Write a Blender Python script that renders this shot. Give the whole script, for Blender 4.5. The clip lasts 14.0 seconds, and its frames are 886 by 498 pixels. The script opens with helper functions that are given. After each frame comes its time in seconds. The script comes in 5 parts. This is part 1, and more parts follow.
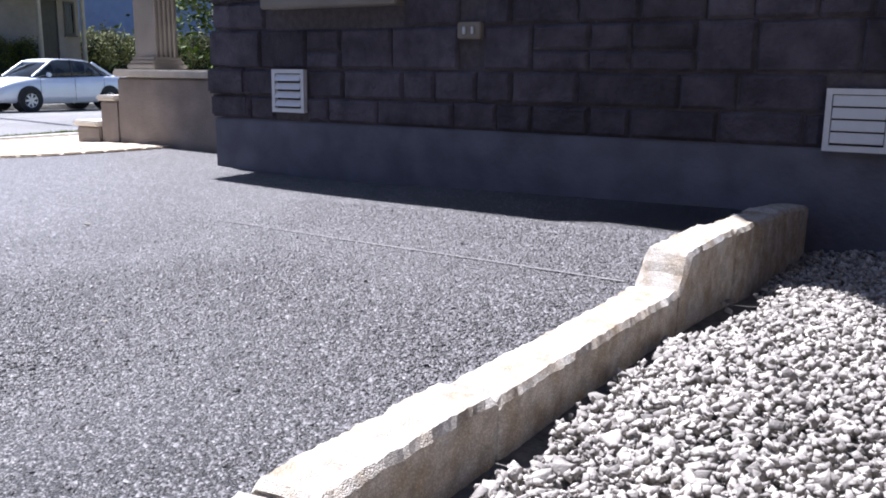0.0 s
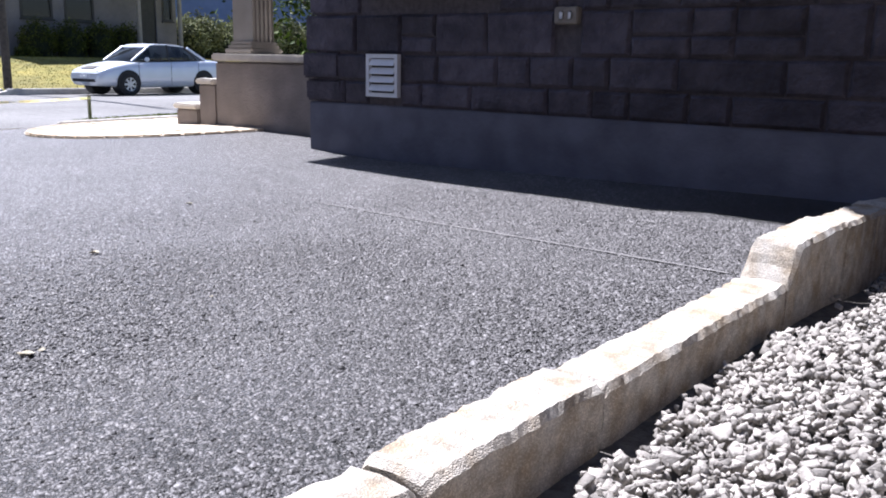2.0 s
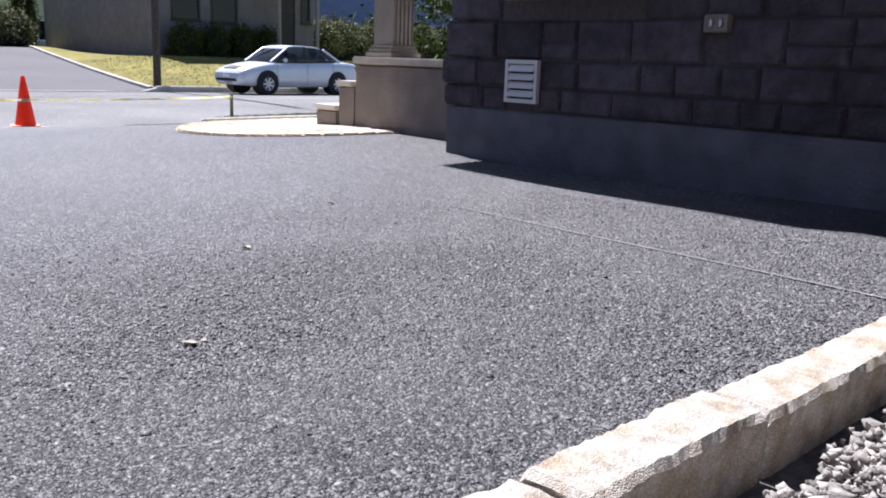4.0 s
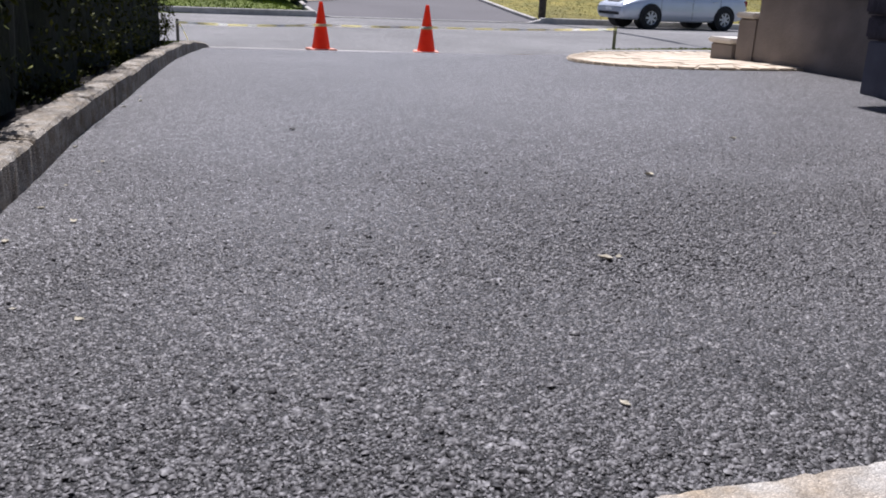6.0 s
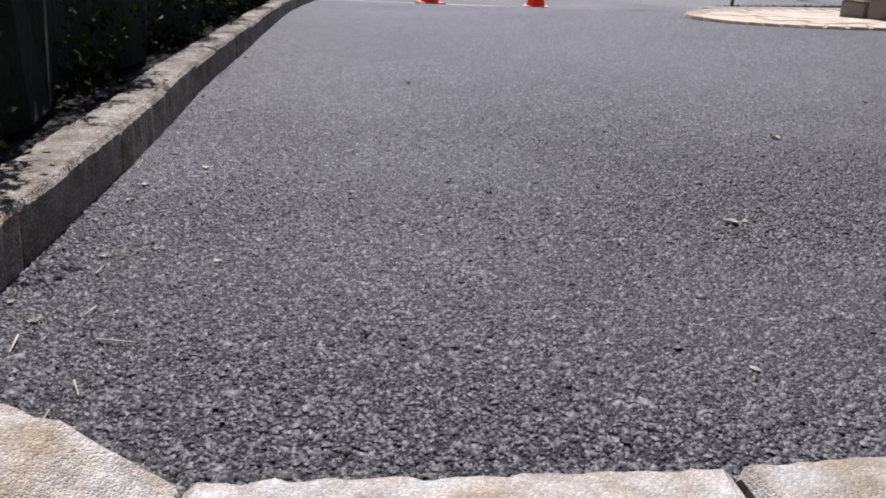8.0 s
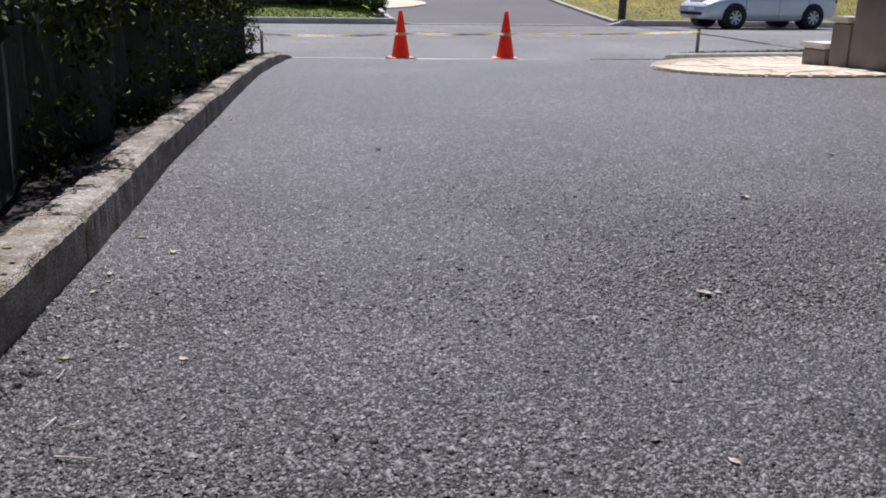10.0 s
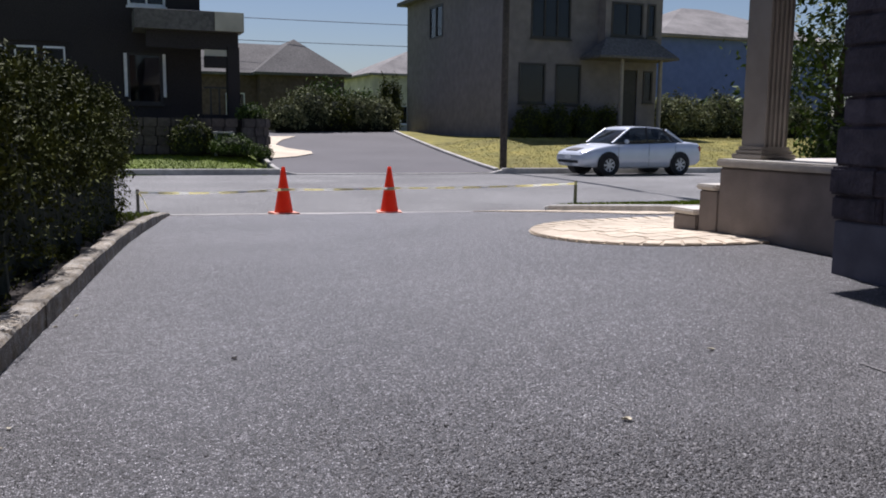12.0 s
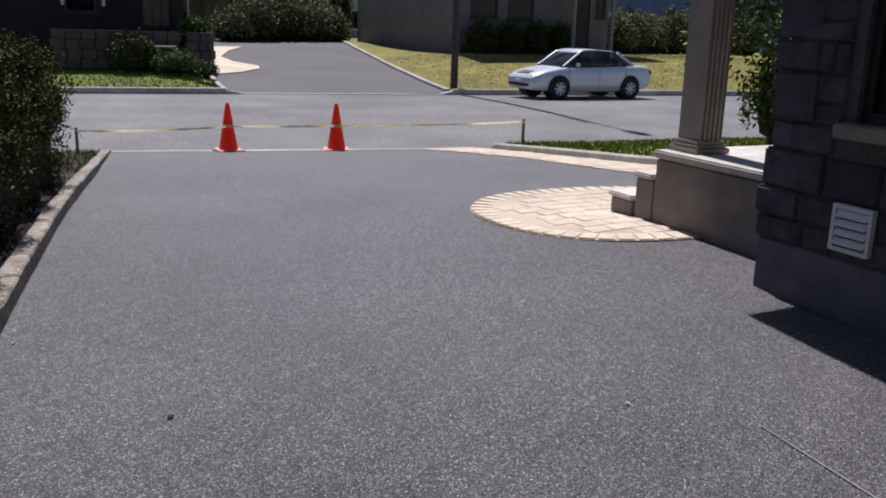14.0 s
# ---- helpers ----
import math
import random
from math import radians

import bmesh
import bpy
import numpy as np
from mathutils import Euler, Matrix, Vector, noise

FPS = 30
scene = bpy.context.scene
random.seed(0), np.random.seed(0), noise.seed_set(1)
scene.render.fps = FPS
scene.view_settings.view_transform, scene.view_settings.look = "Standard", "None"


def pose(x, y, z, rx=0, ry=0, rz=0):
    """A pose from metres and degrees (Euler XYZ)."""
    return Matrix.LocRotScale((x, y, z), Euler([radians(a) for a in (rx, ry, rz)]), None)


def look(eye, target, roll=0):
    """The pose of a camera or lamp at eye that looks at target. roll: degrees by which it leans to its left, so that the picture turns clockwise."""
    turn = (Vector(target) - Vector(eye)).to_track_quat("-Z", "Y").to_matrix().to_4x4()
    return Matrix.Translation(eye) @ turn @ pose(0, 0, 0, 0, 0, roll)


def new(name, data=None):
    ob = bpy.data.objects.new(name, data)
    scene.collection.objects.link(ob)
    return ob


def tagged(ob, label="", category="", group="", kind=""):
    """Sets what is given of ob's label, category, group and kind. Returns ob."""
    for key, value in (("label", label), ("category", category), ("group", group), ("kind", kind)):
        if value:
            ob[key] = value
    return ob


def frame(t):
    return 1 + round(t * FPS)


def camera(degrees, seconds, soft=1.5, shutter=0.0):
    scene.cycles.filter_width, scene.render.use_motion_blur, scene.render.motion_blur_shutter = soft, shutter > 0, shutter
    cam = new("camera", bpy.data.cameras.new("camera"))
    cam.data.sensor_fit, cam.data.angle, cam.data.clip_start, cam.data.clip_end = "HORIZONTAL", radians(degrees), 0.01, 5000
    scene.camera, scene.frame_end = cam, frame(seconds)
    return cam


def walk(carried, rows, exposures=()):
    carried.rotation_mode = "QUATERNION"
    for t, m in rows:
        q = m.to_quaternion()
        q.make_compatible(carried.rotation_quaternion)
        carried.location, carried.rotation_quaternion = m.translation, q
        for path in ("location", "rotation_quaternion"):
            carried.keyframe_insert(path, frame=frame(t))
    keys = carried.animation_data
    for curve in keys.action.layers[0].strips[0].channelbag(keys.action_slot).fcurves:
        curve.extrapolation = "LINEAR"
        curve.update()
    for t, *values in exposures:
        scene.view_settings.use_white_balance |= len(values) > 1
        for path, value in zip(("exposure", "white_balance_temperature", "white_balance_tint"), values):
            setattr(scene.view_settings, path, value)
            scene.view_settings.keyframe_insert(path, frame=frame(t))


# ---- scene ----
cam = camera(53.9, 14.0, soft=1.85)
PATH = [
    (0, (0.331, 0.613, 0.467), (1.979, 1.675, 0.074), 0.7),
    (0.5, (0.327, 0.62, 0.467), (1.951, 1.716, 0.066), 1.0),
    (1, (0.325, 0.634, 0.463), (1.923, 1.766, 0.058), 1.1),
    (1.5, (0.319, 0.643, 0.459), (1.891, 1.807, 0.041), 1.2),
    (2, (0.309, 0.655, 0.456), (1.846, 1.863, 0.033), 1.1),
    (2.2, (0.312, 0.661, 0.455), (1.83, 1.894, 0.034), 1.3),
    (4.3, (0.253, 0.716, 0.462), (1.53, 2.193, 0.029), 1.7),
    (4.5, (0.237, 0.72, 0.459), (1.448, 2.249, 0.016), 1.4),
    (5, (0.205, 0.745, 0.45), (1.254, 2.381, -0.021), 1.5),
    (5.5, (0.187, 0.765, 0.432), (0.999, 2.507, -0.12), 1.6),
    (6, (0.158, 0.768, 0.423), (0.819, 2.562, -0.166), 2.4),
    (6.5, (0.137, 0.77, 0.42), (0.695, 2.572, -0.243), 3.0),
    (7, (0.124, 0.768, 0.421), (0.634, 2.579, -0.258), 2.9),
    (7.5, (0.114, 0.766, 0.423), (0.586, 2.582, -0.267), 2.8),
    (7.7, (0.109, 0.765, 0.423), (0.555, 2.586, -0.273), 2.7),
    (9.8, (0.123, 0.8, 0.465), (0.583, 2.654, -0.126), 1.1),
    (10, (0.133, 0.804, 0.481), (0.626, 2.651, -0.106), 0.9),
    (10.5, (0.156, 0.811, 0.527), (0.702, 2.661, -0.002), 0.8),
    (11, (0.193, 0.83, 0.558), (0.872, 2.647, 0.071), 2.2),
    (11.5, (0.235, 0.923, 0.607), (0.941, 2.746, 0.184), 1.4),
    (12, (0.311, 1.066, 0.666), (1.052, 2.903, 0.391), 0.6),
    (12.5, (0.345, 1.105, 0.846), (1.134, 2.896, 0.436), 1.1),
    (13, (0.38, 1.113, 1.057), (1.202, 2.889, 0.64), 1.3),
    (13.5, (0.384, 1.102, 1.172), (1.247, 2.835, 0.669), 1.0),
    (14, (0.384, 1.061, 1.26), (1.213, 2.814, 0.769), 1.7),
]
EXPOSURES = [(0, 1.40, 5700, 18), (2.2, 1.26, 5750, 18), (4.4, 0.92, 5850, 18), (5, 0.72, 5900, 18), (7.7, 0.22, 5920, 19), (11, 0.36, 5950, 18), (14, 0.08, 6020, 19)]
walk(cam, [(t, look(eye, target, roll)) for t, eye, target, roll in PATH], EXPOSURES)


# ---- light ----
SUN_AZ, SUN_EL = radians(5.5), radians(62)   # azimuth from +y towards +x
world = bpy.data.worlds.new("sky")
scene.world = world
world.use_nodes = True
wn = world.node_tree.nodes
sky = wn.new("ShaderNodeTexSky")
sky.sky_type = 'NISHITA'
sky.sun_disc = False
sky.sun_elevation, sky.sun_rotation = SUN_EL, SUN_AZ
sky.air_density, sky.dust_density, sky.ozone_density = 1.0, 0.7, 2.0
wn["Background"].inputs["Strength"].default_value = 0.054
world.node_tree.links.new(sky.outputs[0], wn["Background"].inputs["Color"])
sun = new("sun", bpy.data.lights.new("sun", 'SUN'))
sun.data.energy, sun.data.angle, sun.data.color = 5.0, radians(0.55), (1.0, 0.95, 0.87)
sun.matrix_world = look((0, 0, 30), (-math.sin(SUN_AZ) * math.cos(SUN_EL), -math.cos(SUN_AZ) * math.cos(SUN_EL), 30 - math.sin(SUN_EL)))


# ---- materials ----
def mat(name, dark, light, scale=8.0, rough=0.8, bump=0.0, bump_scale=60.0, big=0.25, big_scale=0.7, metal=0.0, rnd=0.0, speck=None, detail=6.0, bump_dist=0.01, island=0.0, gaps=None):
    """Two-scale noise colour between dark and light, with fine relief; rnd: spread of brightness from object to object; island: from piece to piece."""
    m = bpy.data.materials.new(name)
    m.use_nodes = True
    nt = m.node_tree
    N, L = nt.nodes, nt.links
    bs = N["Principled BSDF"]
    geo = N.new("ShaderNodeNewGeometry")
    n1 = N.new("ShaderNodeTexNoise")
    n1.inputs["Scale"].default_value, n1.inputs["Detail"].default_value = scale, detail
    L.new(geo.outputs["Position"], n1.inputs["Vector"])
    ramp = N.new("ShaderNodeValToRGB")
    ramp.color_ramp.elements[0].position, ramp.color_ramp.elements[1].position = 0.32, 0.68
    ramp.color_ramp.elements[0].color, ramp.color_ramp.elements[1].color = (*dark, 1), (*light, 1)
    L.new(n1.outputs["Fac"], ramp.inputs["Fac"])
    col = ramp.outputs["Color"]

    def scaled(col, value):
        hsv = N.new("ShaderNodeHueSaturation")
        L.new(col, hsv.inputs["Color"])
        L.new(value, hsv.inputs["Value"])
        return hsv.outputs["Color"]

    def mapped(value, lo, hi, a=0.0, b=1.0):
        mr = N.new("ShaderNodeMapRange")
        mr.inputs["From Min"].default_value, mr.inputs["From Max"].default_value = a, b
        mr.inputs["To Min"].default_value, mr.inputs["To Max"].default_value = lo, hi
        L.new(value, mr.inputs["Value"])
        return mr.outputs["Result"]
    if big:
        n2 = N.new("ShaderNodeTexNoise")
        n2.inputs["Scale"].default_value, n2.inputs["Detail"].default_value = big_scale, 3
        L.new(geo.outputs["Position"], n2.inputs["Vector"])
        col = scaled(col, mapped(n2.outputs["Fac"], 1 - big, 1 + big, 0.3, 0.7))
    if rnd:
        oi = N.new("ShaderNodeObjectInfo")
        col = scaled(col, mapped(oi.outputs["Random"], 1 - rnd, 1 + rnd))
    if island:
        col = scaled(col, mapped(geo.outputs["Random Per Island"], 1 - island, 1 + island))
    height = None
    if speck:
        vs, lo, hi = speck
        vo = N.new("ShaderNodeTexVoronoi")
        vo.inputs["Scale"].default_value = vs
        L.new(geo.outputs["Position"], vo.inputs["Vector"])
        sep = N.new("ShaderNodeSeparateColor")
        L.new(vo.outputs["Color"], sep.inputs["Color"])
        pw = N.new("ShaderNodeMath")
        pw.operation = 'POWER'
        pw.inputs[1].default_value = 2.2
        L.new(sep.outputs[0], pw.inputs[0])
        col = scaled(col, mapped(pw.outputs[0], lo, hi))
        height = vo.outputs["Distance"]
        if gaps is not None:      # black binder between the grains, with the shade of the gaps painted in
            ve = N.new("ShaderNodeTexVoronoi")
            ve.feature = 'DISTANCE_TO_EDGE'
            ve.inputs["Scale"].default_value = vs
            L.new(geo.outputs["Position"], ve.inputs["Vector"])
            col = scaled(col, mapped(ve.outputs["Distance"], gaps, 1.35, 0.05, 0.30))
    L.new(col, bs.inputs["Base Color"])
    bs.inputs["Roughness"].default_value, bs.inputs["Metallic"].default_value = rough, metal
    if bump:
        nb = N.new("ShaderNodeTexNoise")
        nb.inputs["Scale"].default_value, nb.inputs["Detail"].default_value = bump_scale, 5
        L.new(geo.outputs["Position"], nb.inputs["Vector"])
        bp = N.new("ShaderNodeBump")
        bp.inputs["Strength"].default_value, bp.inputs["Distance"].default_value = bump, bump_dist
        if height is not None:
            sub = N.new("ShaderNodeMath")
            sub.operation = 'SUBTRACT'
            L.new(nb.outputs["Fac"], sub.inputs[0])
            L.new(height, sub.inputs[1])
            L.new(sub.outputs[0], bp.inputs["Height"])
        else:
            L.new(nb.outputs["Fac"], bp.inputs["Height"])
        L.new(bp.outputs["Normal"], bs.inputs["Normal"])
    return m


ASPHALT = mat("new_asphalt", (0.118, 0.115, 0.121), (0.232, 0.225, 0.234), 60, 0.5, 0.8, 260, 0.18, 0.6, speck=(160, 0.40, 2.9), bump_dist=0.007, gaps=0.08)
ASPHALT.node_tree.nodes["Principled BSDF"].inputs["IOR"].default_value = 1.62
# darkened towards the stone kerb: black binder plus painted shade between the loose stones
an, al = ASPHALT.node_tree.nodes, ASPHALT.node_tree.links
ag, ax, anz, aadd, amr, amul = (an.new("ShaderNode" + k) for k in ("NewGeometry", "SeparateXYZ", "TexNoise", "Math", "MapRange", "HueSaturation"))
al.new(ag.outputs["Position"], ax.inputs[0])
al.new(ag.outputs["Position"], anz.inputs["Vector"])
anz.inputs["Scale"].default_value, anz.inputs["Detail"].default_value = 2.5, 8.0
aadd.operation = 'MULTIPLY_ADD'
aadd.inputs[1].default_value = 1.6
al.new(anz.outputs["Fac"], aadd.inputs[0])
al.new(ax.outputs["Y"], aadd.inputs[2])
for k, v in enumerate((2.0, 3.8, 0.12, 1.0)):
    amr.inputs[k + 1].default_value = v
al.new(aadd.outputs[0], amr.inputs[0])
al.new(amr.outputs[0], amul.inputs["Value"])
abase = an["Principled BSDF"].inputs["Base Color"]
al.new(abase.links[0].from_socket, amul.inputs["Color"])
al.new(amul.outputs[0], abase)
STREET = mat("old_asphalt", (0.145, 0.143, 0.142), (0.235, 0.232, 0.228), 30, 0.9, 0.4, 150, 0.22, 0.45, speck=(80, 0.7, 1.5))
FAR_ASPHALT = mat("drive_asphalt", (0.095, 0.09, 0.095), (0.14, 0.135, 0.14), 30, 0.9, 0.3, 120, 0.12, 0.3)
GRANITE = mat("cut_stone", (0.40, 0.325, 0.235), (0.58, 0.56, 0.52), 14, 0.9, 0.6, 120, 0.20, 34.0, rnd=0.10, speck=(380, 0.74, 1.22), bump_dist=0.004)
GRANITE_DARK = mat("weathered_stone", (0.29, 0.235, 0.165), (0.48, 0.45, 0.40), 20, 0.9, 0.8, 140, 0.25, 6.0, rnd=0.14, speck=(260, 0.6, 1.4), bump_dist=0.005)
GRAVEL = mat("crushed_limestone", (0.285, 0.265, 0.245), (0.50, 0.47, 0.435), 45, 0.85, 0.35, 220, 0.15, 6, island=0.42, rnd=0.25)
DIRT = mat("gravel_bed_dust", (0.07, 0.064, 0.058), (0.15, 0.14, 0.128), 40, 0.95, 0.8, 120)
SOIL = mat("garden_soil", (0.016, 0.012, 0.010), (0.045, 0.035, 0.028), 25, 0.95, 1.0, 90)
GRASS = mat("lawn_ground", (0.095, 0.14, 0.016), (0.17, 0.205, 0.032), 9, 0.9, 0.8, 60, 0.3, 0.5)
DRYGRASS = mat("dry_lawn_ground", (0.135, 0.130, 0.020), (0.245, 0.205, 0.040), 3, 0.9, 0.8, 50, 0.3, 0.6)
BLADE = mat("grass_blades", (0.125, 0.175, 0.018), (0.21, 0.25, 0.036), 5, 0.7, island=0.3)
STONE = mat("dark_ashlar", (0.052, 0.046, 0.061), (0.102, 0.091, 0.114), 10, 0.9, 0.8, 45, 0.25, 2.2, rnd=0.22, bump_dist=0.02)
MORTAR = mat("mortar", (0.088, 0.078, 0.090), (0.135, 0.121, 0.136), 30, 0.95, 0.6, 90)
PARGE = mat("parged_foundation", (0.116, 0.120, 0.154), (0.166, 0.171, 0.215), 6, 0.9, 0.4, 40, 0.1, 1.5)
CONCRETE = mat("cast_concrete", (0.165, 0.143, 0.133), (0.245, 0.215, 0.20), 4, 0.85, 0.5, 70, 0.22, 1.1)
TREAD = mat("pale_tread", (0.46, 0.43, 0.39), (0.58, 0.55, 0.50), 9, 0.8, 0.2, 80)
CREAM = mat("cream_paint", (0.24, 0.213, 0.185), (0.30, 0.268, 0.232), 6, 0.55, 0.1, 80, 0.06)
PAVER = mat("beige_paver", (0.54, 0.455, 0.345), (0.64, 0.555, 0.44), 12, 0.85, 0.5, 90, 0.12, 1.5, rnd=0.07)
PAVER_JOINT = mat("paver_joint_sand", (0.44, 0.37, 0.28), (0.55, 0.47, 0.37), 40, 0.95, 0.4, 120)
KERB = mat("concrete_kerb", (0.36, 0.345, 0.32), (0.50, 0.48, 0.45), 7, 0.9, 0.5, 70, 0.2, 0.8)
WHITE = mat("white_plastic", (0.74, 0.76, 0.80), (0.80, 0.82, 0.85), 12, 0.45, 0.05, 60, 0.04)
DARK = mat("dark_void", (0.012, 0.012, 0.014), (0.02, 0.02, 0.022), 10, 0.8)
ORANGE = mat("cone_orange", (0.78, 0.085, 0.018), (0.88, 0.12, 0.025), 8, 0.5, 0.1, 60, 0.08, 3)
ORANGE_BASE = mat("cone_base_faded", (0.72, 0.30, 0.20), (0.82, 0.42, 0.32), 18, 0.6, 0.2, 60, 0.15, 4)
on, ol = ORANGE.node_tree.nodes, ORANGE.node_tree.links      # thin plastic lets daylight through
otr, omx = on.new("ShaderNodeBsdfTranslucent"), on.new("ShaderNodeMixShader")
otr.inputs["Color"].default_value, omx.inputs[0].default_value = (0.95, 0.10, 0.02, 1), 0.4
ol.new(on["Principled BSDF"].outputs[0], omx.inputs[1])
ol.new(otr.outputs[0], omx.inputs[2])
ol.new(omx.outputs[0], on["Material Output"].inputs["Surface"])
BAND = mat("reflective_band", (0.80, 0.62, 0.25), (0.88, 0.74, 0.36), 30, 0.35)
TAPE = mat("yellow_tape", (0.80, 0.74, 0.46), (0.88, 0.84, 0.62), 20, 0.4)
TAPE_WHITE = mat("white_tape_print", (0.80, 0.80, 0.76), (0.86, 0.86, 0.83), 20, 0.4)
WOOD_GREY = mat("weathered_stake", (0.20, 0.18, 0.155), (0.32, 0.29, 0.25), 25, 0.9, 0.5, 60)
POLE_WOOD = mat("pole_wood", (0.045, 0.038, 0.033), (0.09, 0.075, 0.062), 12, 0.9, 0.6, 40)
LEAF = mat("cedar_leaf", (0.008, 0.018, 0.004), (0.115, 0.125, 0.020), 7, 0.65, 0.0, big=0.35, big_scale=2.5, island=0.45)
# near-black: the shade inside hedge and shrubs, put into the colour
LEAF_CORE_SHADE = mat("hedge_inside_shade", (0.006, 0.010, 0.004), (0.018, 0.026, 0.009), 14, 0.95, 0.8, 30)
LEAF_BRIGHT = mat("bright_leaf", (0.020, 0.045, 0.009), (0.12, 0.16, 0.035), 6, 0.5, island=0.4)
LEAF_GREY = mat("silver_leaf", (0.07, 0.085, 0.035), (0.27, 0.28, 0.15), 3, 0.7, island=0.5)
BARK = mat("bark", (0.05, 0.04, 0.03), (0.11, 0.09, 0.07), 20, 0.95, 0.9, 40)
BEIGE_WALL = mat("beige_stucco", (0.165, 0.150, 0.155), (0.215, 0.197, 0.20), 3, 0.9, 0.3, 25, 0.08, 0.5)
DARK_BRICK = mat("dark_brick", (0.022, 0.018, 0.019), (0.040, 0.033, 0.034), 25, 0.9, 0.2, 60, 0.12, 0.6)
BLUE_WALL = mat("blue_siding", (0.10, 0.15, 0.37), (0.13, 0.185, 0.44), 2, 0.8, 0.1, 20, 0.06, 0.6)
BROWN_BRICK = mat("brown_brick", (0.085, 0.06, 0.05), (0.14, 0.10, 0.085), 4, 0.9, 0.3, 20)
PALE_WALL = mat("pale_siding", (0.46, 0.43, 0.36), (0.55, 0.52, 0.44), 2, 0.85)
SHINGLE = mat("grey_shingles", (0.085, 0.08, 0.078), (0.15, 0.142, 0.135), 9, 0.95, 0.5, 25, 0.15, 0.6)
SHINGLE_PALE = mat("pale_shingles", (0.17, 0.16, 0.155), (0.25, 0.235, 0.225), 9, 0.95, 0.5, 25)
FRAME_DARK = mat("dark_frame", (0.02, 0.018, 0.018), (0.035, 0.03, 0.03), 10, 0.5)
FRAME_WHITE = mat("white_frame", (0.70, 0.70, 0.70), (0.78, 0.78, 0.77), 10, 0.5)
CURTAIN = mat("pale_blind", (0.40, 0.42, 0.48), (0.52, 0.54, 0.60), 5, 0.9)
PLANTER = mat("planter_block", (0.06, 0.05, 0.047), (0.10, 0.085, 0.08), 9, 0.9, 0.6, 40, rnd=0.15)
PAINT = mat("silver_car_paint", (0.62, 0.66, 0.74), (0.66, 0.70, 0.78), 3, 0.25, metal=0.2, big=0.03)
RUBBER = mat("tyre_rubber", (0.012, 0.012, 0.013), (0.025, 0.025, 0.026), 30, 0.85)
RIM = mat("wheel_cover", (0.50, 0.51, 0.53), (0.60, 0.61, 0.63), 20, 0.4, metal=0.5)
CHROME = mat("headlamp_chrome", (0.75, 0.77, 0.80), (0.82, 0.84, 0.86), 20, 0.2, metal=0.6)
RED_LENS = mat("tail_lens", (0.28, 0.02, 0.02), (0.36, 0.03, 0.03), 20, 0.25)
CABLE = mat("cable_black", (0.02, 0.02, 0.02), (0.03, 0.03, 0.03), 20, 0.7)
METAL = mat("grey_metal", (0.25, 0.26, 0.27), (0.36, 0.37, 0.38), 14, 0.45, metal=0.7)
SEAM = mat("pale_seam_dust", (0.15, 0.147, 0.15), (0.25, 0.243, 0.242), 60, 0.95)
LITTER = mat("dry_leaf_litter", (0.38, 0.345, 0.26), (0.60, 0.56, 0.46), 40, 0.8, rnd=0.3)


for leaf in (LEAF, LEAF_BRIGHT, LEAF_GREY, BLADE):
    leaf.node_tree.nodes["Principled BSDF"].inputs["Specular IOR Level"].default_value = 0.12


def glass(name, colour, rough=0.03):
    m = bpy.data.materials.new(name)
    m.use_nodes = True
    b = m.node_tree.nodes["Principled BSDF"]
    b.inputs["Base Color"].default_value = (*colour, 1)
    b.inputs["Roughness"].default_value = rough
    b.inputs["Transmission Weight"].default_value = 0.85
    b.inputs["IOR"].default_value = 1.45
    return m


GLASS = glass("window_glass", (0.045, 0.05, 0.06))
CAR_GLASS = glass("tinted_car_glass", (0.04, 0.048, 0.052))


# ---- mesh helpers ----
def mesh_of(name, bm, material, smooth=False):
    me = bpy.data.meshes.new(name)
    bm.to_mesh(me)
    bm.free()
    me.materials.append(material)
    if smooth:
        me.polygons.foreach_set("use_smooth", [True] * len(me.polygons))
    return me


def part(name, bm, material, parent, label="", smooth=False):
    """One mesh object under a thing (or at top level when parent is None)."""
    ob = new(name, mesh_of(name, bm, material, smooth))
    if parent is not None:
        ob.parent = parent
    if label:
        ob["label"] = label
    return ob


def thing(name, m, label, category, group="", kind=""):
    ob = new(name)
    ob.empty_display_size = 0.2
    ob.matrix_world = m
    return tagged(ob, label, category, group, kind)


def structure(name, bm, material, label, category, smooth=False, kind="structure"):
    return tagged(part(name, bm, material, None, "", smooth), label, category, "", kind)


def box(bm, x0, y0, z0, x1, y1, z1, bevel=0.0):
    vs = bmesh.ops.create_cube(bm, size=1.0)["verts"]
    for v in vs:
        v.co = Vector(((x0 + x1) / 2 + v.co.x * (x1 - x0), (y0 + y1) / 2 + v.co.y * (y1 - y0), (z0 + z1) / 2 + v.co.z * (z1 - z0)))
    if bevel:
        es = list({e for v in vs for e in v.link_edges})
        bmesh.ops.bevel(bm, geom=es, offset=bevel, segments=2, affect='EDGES')
    return vs


def boxed(*a, **k):
    bm = bmesh.new()
    box(bm, *a, **k)
    return bm


def cyl(bm, r0, r1, z0, z1, n=16, x=0.0, y=0.0):
    bmesh.ops.create_cone(bm, cap_ends=True, segments=n, radius1=r0, radius2=r1, depth=z1 - z0, matrix=Matrix.Translation((x, y, (z0 + z1) / 2)))
    return bm


